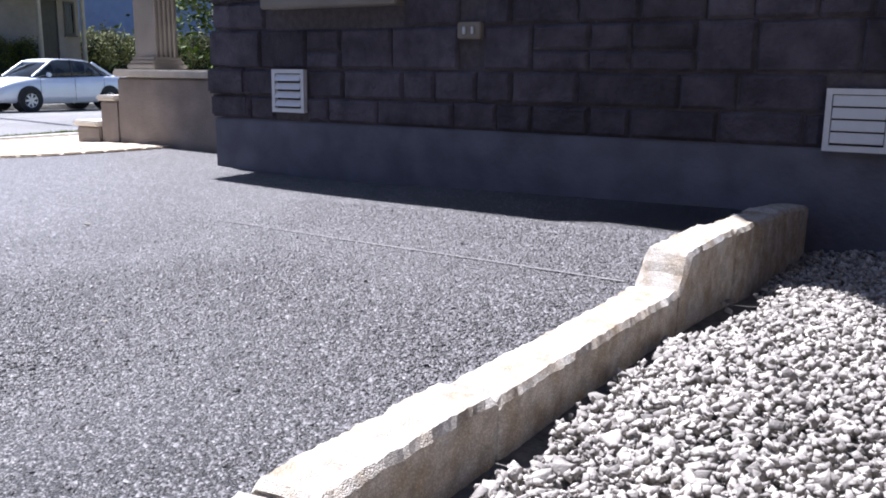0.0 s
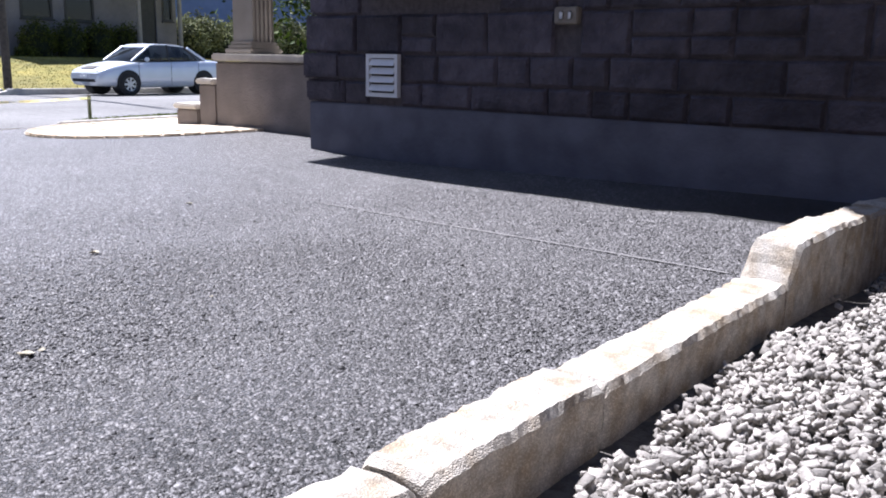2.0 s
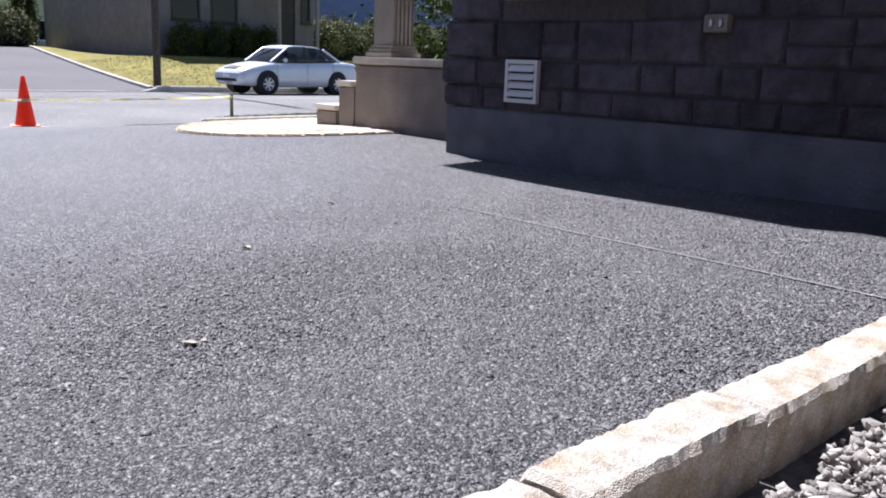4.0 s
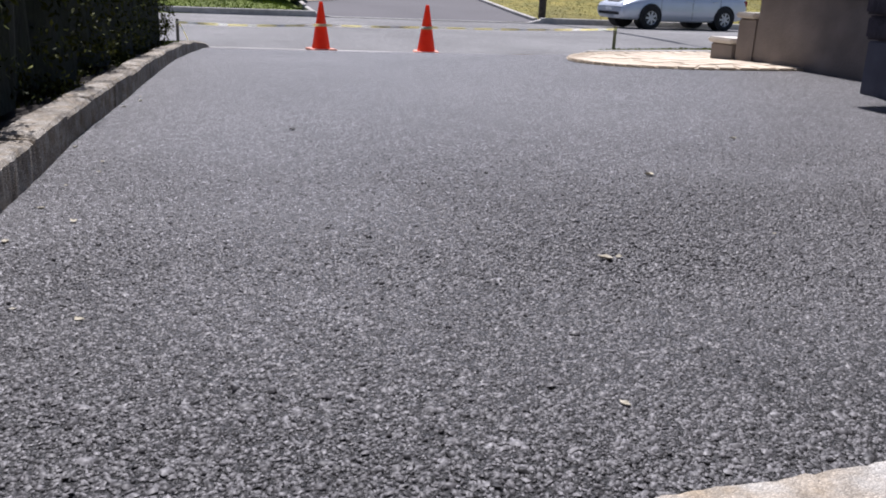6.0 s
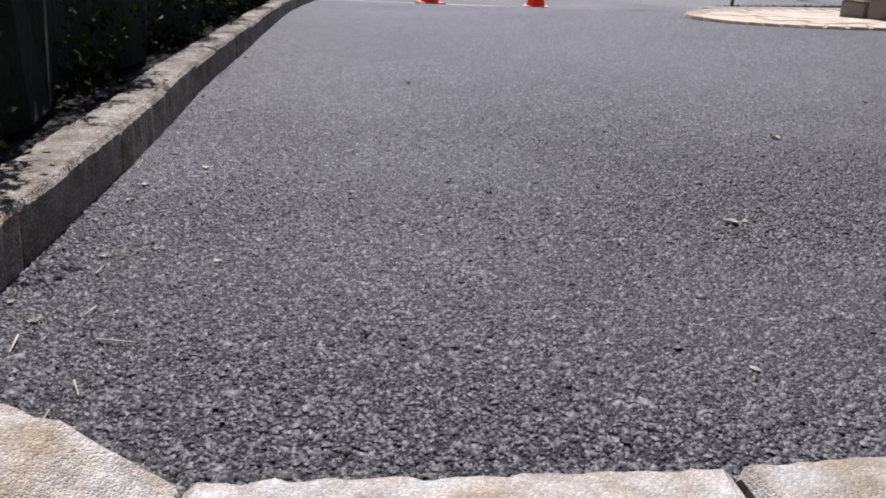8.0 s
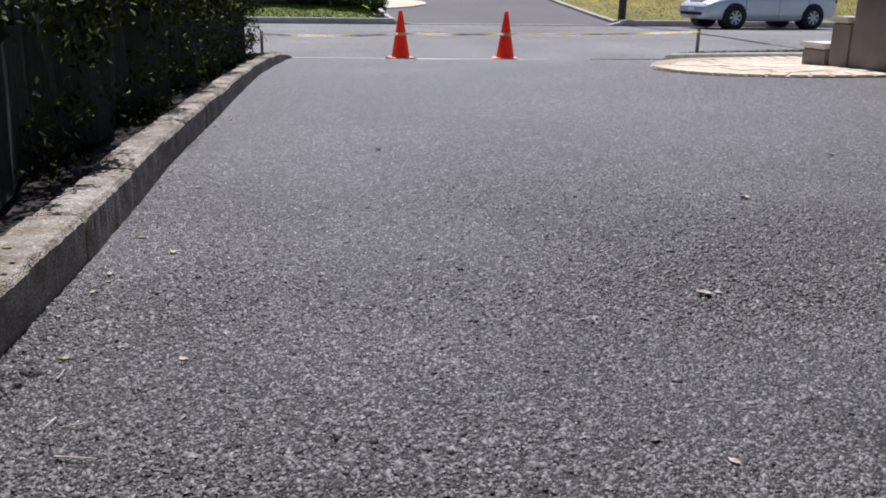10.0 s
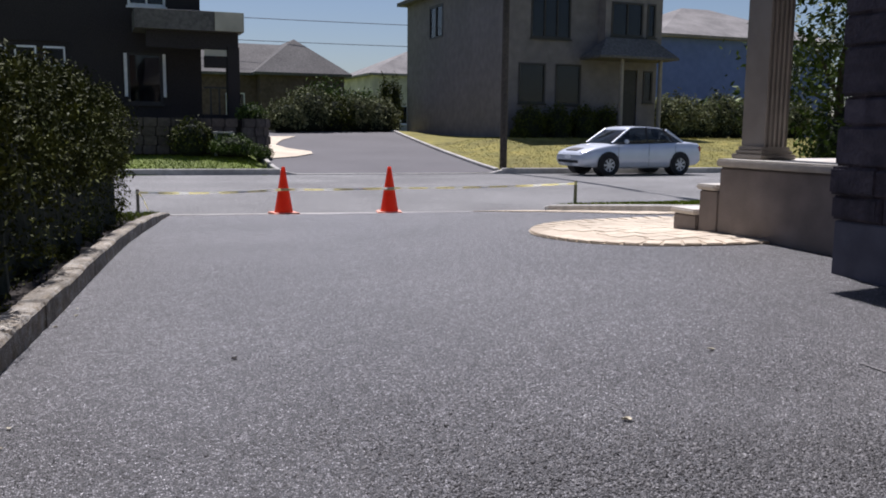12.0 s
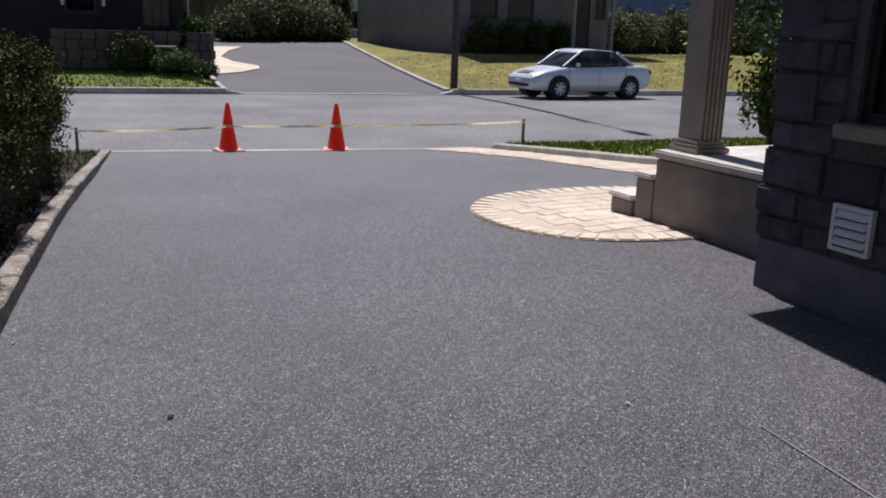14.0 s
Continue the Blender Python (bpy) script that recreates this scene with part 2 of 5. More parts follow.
def prism(outline, z0, z1):
    """A flat slab from a plan outline (counter-clockwise)."""
    bm = bmesh.new()
    lo = [bm.verts.new((x, y, z0)) for x, y in outline]
    hi = [bm.verts.new((x, y, z1)) for x, y in outline]
    bm.faces.new(hi)
    bm.faces.new(lo[::-1])
    n = len(outline)
    for i in range(n):
        bm.faces.new((lo[i], lo[(i + 1) % n], hi[(i + 1) % n], hi[i]))
    return bm


def arrays(name, verts, faces, material):
    """A mesh from numpy arrays of equal-sided faces."""
    me = bpy.data.meshes.new(name)
    k = faces.shape[1]
    me.vertices.add(len(verts))
    me.vertices.foreach_set("co", verts.astype(np.float32).ravel())
    me.loops.add(faces.size)
    me.loops.foreach_set("vertex_index", faces.astype(np.int32).ravel())
    me.polygons.add(len(faces))
    me.polygons.foreach_set("loop_start", np.arange(0, faces.size, k, dtype=np.int32))
    me.update(calc_edges=True)
    me.materials.append(material)
    return me


def leaf_mesh(name, centres, size, material, rng, up=0.3):
    """Many small bent leaves, two triangles each, at the given centres."""
    n = len(centres)
    a = rng.normal(size=(n, 3))
    a[:, 2] += up
    a /= np.linalg.norm(a, axis=1, keepdims=True)
    b = np.cross(a, rng.normal(size=(n, 3)))
    b /= np.linalg.norm(b, axis=1, keepdims=True)
    c = np.cross(a, b)
    s = size * rng.uniform(0.6, 1.3, (n, 1))
    v = np.stack([centres - a * s, centres + b * s * 0.45 + c * s * 0.12, centres + a * s, centres - b * s * 0.45 + c * s * 0.12], 1).reshape(-1, 3)
    i = np.arange(n)[:, None] * 4
    f = np.concatenate([i + [0, 1, 2], i + [0, 2, 3]], 0)
    return arrays(name, v, f, material)


# ---- lie of the land ----
def ease(a, b, v):
    u = np.clip((v - a) / (b - a), 0, 1)
    return u * u * (3 - 2 * u)


def along(x, y):
    """Distance down the drive, squared up to the street towards its foot."""
    return y + 0.13 * (x - 2.0) * ease(6, 14, y)


def drive_z(x, y):
    v = along(x, y) - 1.2
    level = 0.115 * ease(2.0, 4.2, x) * ease(3.4, 6.1, y) * ease(10.5, 7.2, y)      # levelled off before the porch
    return -0.085 - 0.012 * v - 0.0025 * np.maximum(v, 0) ** 2 + 0.015 * (x - 2) * np.clip((15 - y) / 10, 0, 1) + level


def far_kerb_y(x):
    return 26.75 - 0.105 * (x - 1.4)


STREET_Z = -0.785


def street_z(x, y):
    return STREET_Z + 0.05 * ease(15, 26, y)


def yard_z(x, y):
    """Front yards across the street."""
    d = y - far_kerb_y(x) - 0.2
    right = -0.56 + 0.85 * ease(-1.0, 8.0, d)
    left = -0.56 + 0.32 * ease(0, 4.5, d)
    mid = -0.72 + 0.065 * np.clip(d, 0, 17.5)
    w1, w2 = ease(4.3, 5.6, x), ease(12.6, 14.5, x)
    return left * (1 - w1) + mid * w1 * (1 - w2) + right * w2


def ground_z(x, y):
    x, y = np.asarray(x, float), np.asarray(y, float)
    near = np.where(along(x, y) < 15.3, drive_z(x, np.maximum(y, -1.0)), street_z(x, y)) - 0.06
    near = np.where(y < 1.3, np.minimum(near, -0.45), near)
    far = yard_z(x, y) - 0.04 - 0.9 * ease(5.5, 5.7, x) * ease(70, 50, y) * ease(40, 30, x)
    return np.where(y > far_kerb_y(x) + 0.1, far, near)


def sheet(xs, ys, zf):
    X, Y = np.meshgrid(xs, ys)
    v = np.stack([X, Y, zf(X, Y)], -1).reshape(-1, 3)
    nx, ny = len(xs), len(ys)
    i = (np.arange(ny - 1)[:, None] * nx + np.arange(nx - 1)).ravel()[:, None]
    return v, i + [0, 1, nx + 1, nx]


def smooth_on(ob):
    ob.data.polygons.foreach_set("use_smooth", [True] * len(ob.data.polygons))
    return ob


def strip(name, left, right, y0, y1, rows, cols, zf, material, lift=0.0):
    """A surface between two edges x = left(y) and x = right(y)."""
    ys = np.linspace(y0, y1, rows)
    v = []
    for y in ys:
        for x in np.linspace(left(y), right(y), cols):
            v.append((x, y, float(zf(x, y)) + lift))
    i = (np.arange(rows - 1)[:, None] * cols + np.arange(cols - 1)).ravel()[:, None]
    return new(name, arrays(name, np.array(v), i + [0, 1, cols + 1, cols], material))


xs = np.concatenate([[-900, -300, -120, -60], np.arange(-30, -4, 3), np.arange(-4, 22, 0.5), np.arange(22, 60, 3), [60, 120, 300, 900]])
ys = np.concatenate([[-900, -200, -60, -20, -8], np.arange(-4, 50, 0.5), [55, 60, 70, 90, 120, 200, 400, 1500]])
tagged(smooth_on(new("ground", arrays("ground", *sheet(xs, ys, ground_z), GRASS))), "grassy ground around the drive and street", "ground", "", "structure")

# the new asphalt drive, its edges running under the kerbs
LK_Y = [1.2, 1.7, 2.2, 2.66, 3.6, 4.0, 4.9, 5.46, 6.0, 6.5, 7.25, 8.05, 8.9, 10.4, 11.6, 13.9, 15.2, 16]
LK_X = [-0.36, -0.32, -0.25, -0.185, -0.075, -0.035, 0.075, 0.16, 0.22, 0.28, 0.37, 0.47, 0.575, 0.79, 0.97, 1.25, 1.40, 1.5]


def left_edge(y):
    return float(np.interp(y, LK_Y, LK_X))


def end_y(x):
    return 15.4 - 0.17 * (x - 2.0)


dv = []
rows = np.concatenate([np.linspace(1.33, 14, 120), np.linspace(14.1, 15, 8)])
cols = 50
for y in rows:
    for u in np.linspace(0, 1, cols):
        x = left_edge(y) - 0.05 + u * (7.9 - left_edge(y))
        yy = y if y < 14 else 14 + (end_y(x) - 14) * (y - 14) / 1.0
        dv.append((x, yy, float(drive_z(x, yy)) + 0.004 * noise.noise((x * 1.3, yy * 1.3, 0))))
i = (np.arange(len(rows) - 1)[:, None] * cols + np.arange(cols - 1)).ravel()[:, None]
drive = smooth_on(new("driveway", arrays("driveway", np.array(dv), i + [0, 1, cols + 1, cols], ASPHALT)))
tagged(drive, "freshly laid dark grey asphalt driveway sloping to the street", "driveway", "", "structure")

# coarse aggregate standing proud of the binder near the stone kerb
GRAIN = mat("asphalt_grain", (0.042, 0.041, 0.043), (0.172, 0.167, 0.171), 170, 0.5, 0.0, big=0.1, island=0.75)
GRAIN.node_tree.nodes["Principled BSDF"].inputs["Specular IOR Level"].default_value = 0.3
gr = np.random.default_rng(17)
n = 165000
gy = 1.40 + 3.6 * (1 - (1 - gr.random(n)) ** 0.36)
gx = np.interp(gy, LK_Y, LK_X) + gr.random(n) * (3.3 - np.interp(gy, LK_Y, LK_X))
bare = gy > np.interp(gx, [0.0, 0.6, 1.1, 2.5], [1.50, 1.435, 1.41, 1.375]) + 0.018 + 0.016 * np.sin(gx * 31) * np.sin(gx * 13)     # grains left out, so the darkened base shows as a ragged lip along the kerb
gx, gy, n = gx[bare], gy[bare], int(bare.sum())
cap = np.array([(1, 1, 0), (-1, 1, 0), (-1, -1, 0), (1, -1, 0), (0.6, 0.6, 0.62), (-0.6, 0.6, 0.62), (-0.6, -0.6, 0.62), (0.6, -0.6, 0.62)], float)
of = np.array([(4, 5, 6, 7), (0, 1, 5, 4), (1, 2, 6, 5), (2, 3, 7, 6), (3, 0, 4, 7)])
sz = gr.lognormal(math.log(0.0025), 0.32, (n, 1, 1)) * (1 - 0.45 * ease(2.0, 3.8, gy))[:, None, None]
gv = cap[None] * gr.uniform(0.65, 1.35, (n, 8, 1)) * np.stack([gr.uniform(0.8, 1.5, n), gr.uniform(0.6, 1.0, n), gr.uniform(0.6, 1.3, n)], -1)[:, None] * sz
gv[..., 2] += gv[..., 0] * gr.normal(0, 0.22, (n, 1)) + gv[..., 1] * gr.normal(0, 0.22, (n, 1))      # tilted faces
ga = gr.uniform(0, 2 * math.pi, n)
gv[..., 0], gv[..., 1] = gv[..., 0] * np.cos(ga)[:, None] - gv[..., 1] * np.sin(ga)[:, None], gv[..., 0] * np.sin(ga)[:, None] + gv[..., 1] * np.cos(ga)[:, None]
gv += np.stack([gx, gy, drive_z(gx, gy) + 0.0005], -1)[:, None]
grains = new("aggregate_grain", arrays("aggregate_grain", gv.reshape(-1, 3), (np.arange(n)[:, None, None] * 8 + of[None]).reshape(-1, 4), GRAIN))
grains.parent = drive
grains["kind"] = "stuff"

# the street
sv, sx = [], np.concatenate([[-200, -80, -30], np.arange(-12, 40, 1.0), [60, 120, 250]])
for u in np.linspace(0, 1, 24):
    for x in sx:
        y0, y1 = end_y(max(min(x, 30), -10)) - 0.02, far_kerb_y(x) + 0.05
        y = y0 + (y1 - y0) * u
        sv.append((x, y, STREET_Z + 0.055 * u + 0.085 * math.sin(math.pi * u)))
i = (np.arange(23)[:, None] * len(sx) + np.arange(len(sx) - 1)).ravel()[:, None]
tagged(smooth_on(new("road", arrays("road", np.array(sv), i + [0, 1, len(sx) + 1, len(sx)], STREET))), "pale worn asphalt residential street", "road", "", "structure")

# pale flush concrete strip where drive meets street
bm = bmesh.new()
for k in range(25):
    xa, xb = 1.36 + k * 0.24, 1.36 + (k + 1) * 0.24
    ps = [(xa, end_y(xa) - 0.05), (xb, end_y(xb) - 0.05), (xb, end_y(xb) + 0.09), (xa, end_y(xa) + 0.09)]
    lo = [bm.verts.new((x, y, -0.85)) for x, y in ps]
    hi = [bm.verts.new((x, y, STREET_Z + 0.036)) for x, y in ps]
    bm.faces.new(hi)
    bm.faces.new((lo[0], lo[1], hi[1], hi[0]))
    bm.faces.new((lo[2], lo[3], hi[3], hi[2]))
structure("trim_drive_end", bm, KERB, "pale concrete strip across the foot of the drive", "kerb strip")


# ---- kerbs ----
def rough_block(length, width, height, seed, jag=0.006, chamfer=0.008, fall=((0, 1), (0, 1))):
    """A split-stone kerb block along +x, its top at z = 0, with chipped, uneven edges; fall: drop and run of the slope worn into each end."""
    r = random.Random(seed)
    bm = bmesh.new()
    n = max(6, int(length / 0.014))
    seed_v = Vector((seed * 3.7, seed * 1.3, 0))
    prof = [(-width / 2, -height), (-width / 2 - 0.002, -chamfer * 1.6), (-width / 2 + chamfer, 0), (0, 0.003), (width / 2 - chamfer, 0), (width / 2 + 0.002, -chamfer * 1.6), (width / 2, -height)]
    rings = []
    for k in range(n + 1):
        x = -length / 2 + length * k / n
        end = 0.010 if k in (0, n) else 0.0
        drop = 0.0
        for (dz, run), s in zip(fall, (x + length / 2, length / 2 - x)):
            u = max(0.0, 1 - s / run)
            drop += dz * u * u * (3 - 2 * u)
        ring = []
        for j, (y, z) in enumerate(prof):
            e = jag if j in (1, 2) else jag * 1.5 if j in (4, 5) else jag * 0.35
            w1 = noise.noise(seed_v + Vector((x * 7, j // 3 * 5.0, 0))) * e * 0.5 + noise.noise(seed_v + Vector((x * 24, j * 2.0, 3))) * e * 0.8 + r.uniform(-1, 1) * e * 0.25
            w2 = noise.noise(seed_v + Vector((x * 9, j * 0.4, 9))) * 0.003 + noise.noise(seed_v + Vector((x * 40, j * 3.0, 5))) * 0.0022 + r.uniform(-1, 1) * e * 0.2
            ring.append(bm.verts.new((x + r.uniform(-1, 1) * 0.003, y * (1 - end * 5) + w1, z - (end + drop if 1 <= j <= 5 else 0) + (w2 if 0 < j < 6 else 0))))
        rings.append(ring)
    for a, b in zip(rings, rings[1:]):
        for j in range(len(prof) - 1):
            bm.faces.new((a[j], b[j], b[j + 1], a[j + 1]))
    bm.faces.new(rings[0])
    bm.faces.new(rings[-1][::-1])
    bmesh.ops.recalc_face_normals(bm, faces=bm.faces)
    return bm


def kerb_run(name, label, pts, width, height, tops, material, seed, falls={}):
    """Blocks laid end to end along a plan line; tops: height of the top at each point."""
    base = thing(name, pose(pts[0][0], pts[0][1], tops[0] - height), label, "kerb", "", "structure")
    for k, (a, b) in enumerate(zip(pts, pts[1:])):
        d = Vector((b[0] - a[0], b[1] - a[1]))
        ob = part("block", rough_block(d.length - 0.010, width, height, seed + k, fall=falls.get(k, ((0, 1), (0, 1)))), material, base)
        slope = math.atan2(tops[k + 1] - tops[k], d.length)
        ob.matrix_parent_inverse = base.matrix_world.inverted()
        ob.matrix_basis = pose((a[0] + b[0]) / 2, (a[1] + b[1]) / 2, (tops[k] + tops[k + 1]) / 2 + 0.005 * math.sin(k * 2.3 + seed), 1.5 * math.sin(k * 1.7 + seed), -math.degrees(slope), math.degrees(math.atan2(d.y, d.x)))
    return base


nk = [(0.03, 1.440), (0.575, 1.371), (1.09, 1.350), (1.55, 1.339), (2.47, 1.312)]
kerb_run("kerb_near", "pale rough split-stone kerb between gravel bed and drive", nk, 0.116, 0.22, [-0.072, -0.07, -0.066, -0.060, -0.046], GRANITE, 10)
hk = [(2.40, 1.306), (2.90, 1.304), (3.40, 1.30), (3.93, 1.30)]
kerb_run("kerb_raised", "taller pale split-stone kerb running up to the house wall", hk, 0.116, 0.32, [0.036, 0.036, 0.022, -0.02], GRANITE, 40, {0: ((0.085, 0.075), (0, 1))})
ys = [1.74]
while ys[-1] < 15.3:
    ys.append(min(ys[-1] + [0.55, 0.50, 0.62, 0.57][len(ys) % 4], 15.52))
lk = [(left_edge(y) - 0.060, y) for y in ys]
kerb_run("kerb_left", "weathered split-stone kerb along the hedge side of the drive", lk, 0.120, 0.28, [float(drive_z(x, y)) + (0.112 if y < 11 else 0.112 - 0.06 * (y - 11) / 4) for x, y in lk], GRANITE_DARK, 70)
kerb_run("kerb_corner", "large rounded corner stone set across the kerb corner", [(-0.44, 1.63), (0.065, 1.455)], 0.165, 0.26, [-0.035, -0.055], GRANITE, 120, {0: ((0, 1), (0.075, 0.24))})

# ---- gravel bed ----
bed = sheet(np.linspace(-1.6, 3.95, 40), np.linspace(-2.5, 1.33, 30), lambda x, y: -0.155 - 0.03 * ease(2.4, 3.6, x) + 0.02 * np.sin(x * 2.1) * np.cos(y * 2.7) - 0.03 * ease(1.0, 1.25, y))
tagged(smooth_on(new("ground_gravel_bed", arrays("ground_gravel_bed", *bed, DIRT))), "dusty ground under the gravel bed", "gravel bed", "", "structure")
rng = np.random.default_rng(5)
ico = bmesh.new()
bmesh.ops.create_cube(ico, size=1.5)
bmesh.ops.bisect_plane(ico, geom=list(ico.verts) + list(ico.edges) + list(ico.faces), plane_co=(0.42, 0.36, 0.30), plane_no=(1, 0.8, 0.9), clear_outer=True)
bmesh.ops.holes_fill(ico, edges=[e for e in ico.edges if e.is_boundary])
bmesh.ops.bisect_plane(ico, geom=list(ico.verts) + list(ico.edges) + list(ico.faces), plane_co=(-0.45, -0.4, 0.3), plane_no=(-1, -0.6, 0.7), clear_outer=True)
bmesh.ops.holes_fill(ico, edges=[e for e in ico.edges if e.is_boundary])
bmesh.ops.triangulate(ico, faces=ico.faces)
ico.verts.index_update()
IV = np.array([v.co[:] for v in ico.verts])
IF = np.array([[v.index for v in f.verts] for f in ico.faces])
ico.free()


def stones(n, x0, x1, y0, y1, layers):
    """Crushed stones as vertex blocks: (n, 12 or so, 3)."""
    c = np.stack([rng.uniform(x0, x1, n), rng.uniform(y0, y1, n), rng.uniform(0, layers, n)], -1)
    size = rng.lognormal(math.log(0.0070), 0.32, (n, 1, 1))
    v = IV[None] * rng.uniform(0.82, 1.18, (n, len(IV), 1)) * np.stack([rng.uniform(0.9, 1.45, n), rng.uniform(0.75, 1.1, n), rng.uniform(0.5, 0.85, n)], -1)[:, None]
    q = rng.normal(size=(n, 4)) * [1, 0.35, 0.35, 1]
    q /= np.linalg.norm(q, axis=1, keepdims=True)
    w, x, y, z = q.T
    R = np.stack([1 - 2 * (y * y + z * z), 2 * (x * y - z * w), 2 * (x * z + y * w), 2 * (x * y + z * w), 1 - 2 * (x * x + z * z), 2 * (y * z - x * w), 2 * (x * z - y * w), 2 * (y * z + x * w), 1 - 2 * (x * x + y * y)], -1).reshape(-1, 3, 3)
    v = np.einsum("nij,nkj->nki", R, v) * size
    c[:, 2] += -0.155 - 0.03 * ease(2.4, 3.6, c[:, 0]) + 0.02 * np.sin(c[:, 0] * 2.1) * np.cos(c[:, 1] * 2.7) - 0.03 * ease(1.0, 1.25, c[:, 1]) + 0.004
    return v, c


v, c = stones(40000, 0.2, 3.93, 0.05, 1.245, 0.03)
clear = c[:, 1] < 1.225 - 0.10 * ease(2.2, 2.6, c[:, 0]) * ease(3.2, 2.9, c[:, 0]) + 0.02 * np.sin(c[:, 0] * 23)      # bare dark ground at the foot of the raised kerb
v, c = v[clear], c[clear]
bedrock = thing("gravel", pose(1.6, 0.6, -0.128), "loose pale grey crushed limestone gravel beside the kerb", "gravel", "", "stuff")
allv = (v + c[:, None]).reshape(-1, 3) - [1.6, 0.6, -0.128]
rest = new("loose_stones", arrays("loose_stones", allv, (np.arange(len(v))[:, None, None] * len(IV) + IF[None]).reshape(-1, 3), GRAVEL))
rest.parent = bedrock
rest["kind"] = "stuff"
shapes = [arrays("stone", v[k] * 1.1, IF, GRAVEL) for k in range(24)]
for k in range(260):
    s = new("stone", shapes[k % 24])
    s.parent = bedrock
    x, y = rng.uniform(0.9, 3.3), rng.uniform(0.35, 1.24)
    s.matrix_basis = pose(x - 1.6, y - 0.6, 0.006 - 0.03 * float(ease(2.4, 3.6, x)) + 0.02 * math.sin(x * 2.1) * math.cos(y * 2.7) - 0.03 * float(ease(1.0, 1.25, y)), 0, 0, rng.uniform(0, 360))

# ---- the near house ----
WX = 3.95
FACE = WX + 0.02


def cells_wall(u0, u1, z0, z1, holes, thick):
    """A wall in the u-z plane with openings cut through it, thick into +w. Returns bm in coordinates (u, w, z)."""
    us = sorted({u0, u1, *[v for h in holes for v in h[:2]]})
    zs = sorted({z0, z1, *[v for h in holes for v in h[2:]]})
    bm = bmesh.new()
    V = {}

    def vert(u, z):
        if (u, z) not in V:
            V[u, z] = bm.verts.new((u, 0, z))
        return V[u, z]
    for a, b in zip(us, us[1:]):
        for c0, d0 in zip(zs, zs[1:]):
            if any(h[0] <= a and b <= h[1] and h[2] <= c0 and d0 <= h[3] for h in holes):
                continue
            bm.faces.new((vert(a, c0), vert(b, c0), vert(b, d0), vert(a, d0)))
    got = bmesh.ops.extrude_face_region(bm, geom=list(bm.faces))["geom"]
    for e in got:
        if isinstance(e, bmesh.types.BMVert):
            e.co.y += thick
    bmesh.ops.recalc_face_normals(bm, faces=bm.faces)
    return bm


SIDE = Matrix(((0, 1, 0, 0), (1, 0, 0, 0), (0, 0, 1, 0), (0, 0, 0, 1)))     # u -> y, w -> x
house = thing("stone_house", pose(WX, 0, -0.3), "two-storey house with dark ashlar stone walls on a grey parged base", "house")


def house_part(name, bm, material, label="", smooth=False):
    ob = part(name, bm, material, house, label, smooth)
    ob.matrix_parent_inverse = house.matrix_world.inverted()
    return ob


bm = cells_wall(-6.0, 4.50, 0.16, 5.2, [(3.25, 4.04, 0.87, 1.95)], 0.25)
bm.transform(Matrix.Translation((WX + 0.016, 0, 0)) @ SIDE)
bmesh.ops.recalc_face_normals(bm, faces=bm.faces)
house_part("wall_backing", bm, MORTAR, "mortar-grey wall behind the stones")
house_part("front_wall", boxed(WX + 0.31, 4.25, 0.16, 11.5, 4.52, 5.2), MORTAR)
bm = boxed(WX, -6.0, -0.6, WX + 0.3, 4.555, 0.205, bevel=0.008)
house_part("foundation", bm, PARGE, "smooth grey parged foundation")
house_part("foundation", boxed(WX + 0.302, 4.25, -0.6, 11.5, 4.54, 0.2), PARGE)
bm2 = prism([(2.97, -6.0), (12.0, -6.0), (12.0, 6.0), (3.75, 6.0), (3.49, 3.92), (3.56, 3.75), (3.48, 3.12), (3.28, 3.02), (3.20, 2.78), (2.98, 2.62)], 3.3, 3.5)
house_part("eave", bm2, CREAM, "cream soffit over the side wall and porch")
bm = bmesh.new()
ridge = [(3.56, -6.0, 3.504), (12.0, -6.0, 3.504), (12.0, 5.95, 3.504), (3.80, 5.95, 3.504)]
lo = [bm.verts.new(p) for p in ridge]
t1, t2 = bm.verts.new((7.8, -2.0, 6.0)), bm.verts.new((7.8, 3.6, 6.0))
for f in ((lo[0], lo[1], t1), (lo[1], lo[2], t2, t1), (lo[2], lo[3], t2), (lo[3], lo[0], t1, t2), tuple(lo[::-1])):
    bm.faces.new(f)
house_part("roof", bm, SHINGLE)

# window over the side wall with its beige sill
win = house_part("window", cells_wall(3.25, 4.04, 0.875, 1.95, [(3.30, 3.99, 0.925, 1.90)], 0.06), FRAME_DARK, "dark-framed side window")
win.matrix_world = Matrix.Translation((WX + 0.05, 0, 0)) @ SIDE
for nm, bm, mt in (("pane", boxed(3.30, 0.02, 0.925, 3.99, 0.03, 1.90), GLASS), ("blind", boxed(3.28, 0.2, 0.9, 4.01, 0.22, 1.93), CURTAIN), ("sill", boxed(3.19, -0.12, 0.80, 4.10, 0.05, 0.872, bevel=0.008), CREAM)):
    ob = part(nm, bm, mt, win)

# stones of the side wall, laid in broken courses
rs = random.Random(21)
BLOCKS = {}


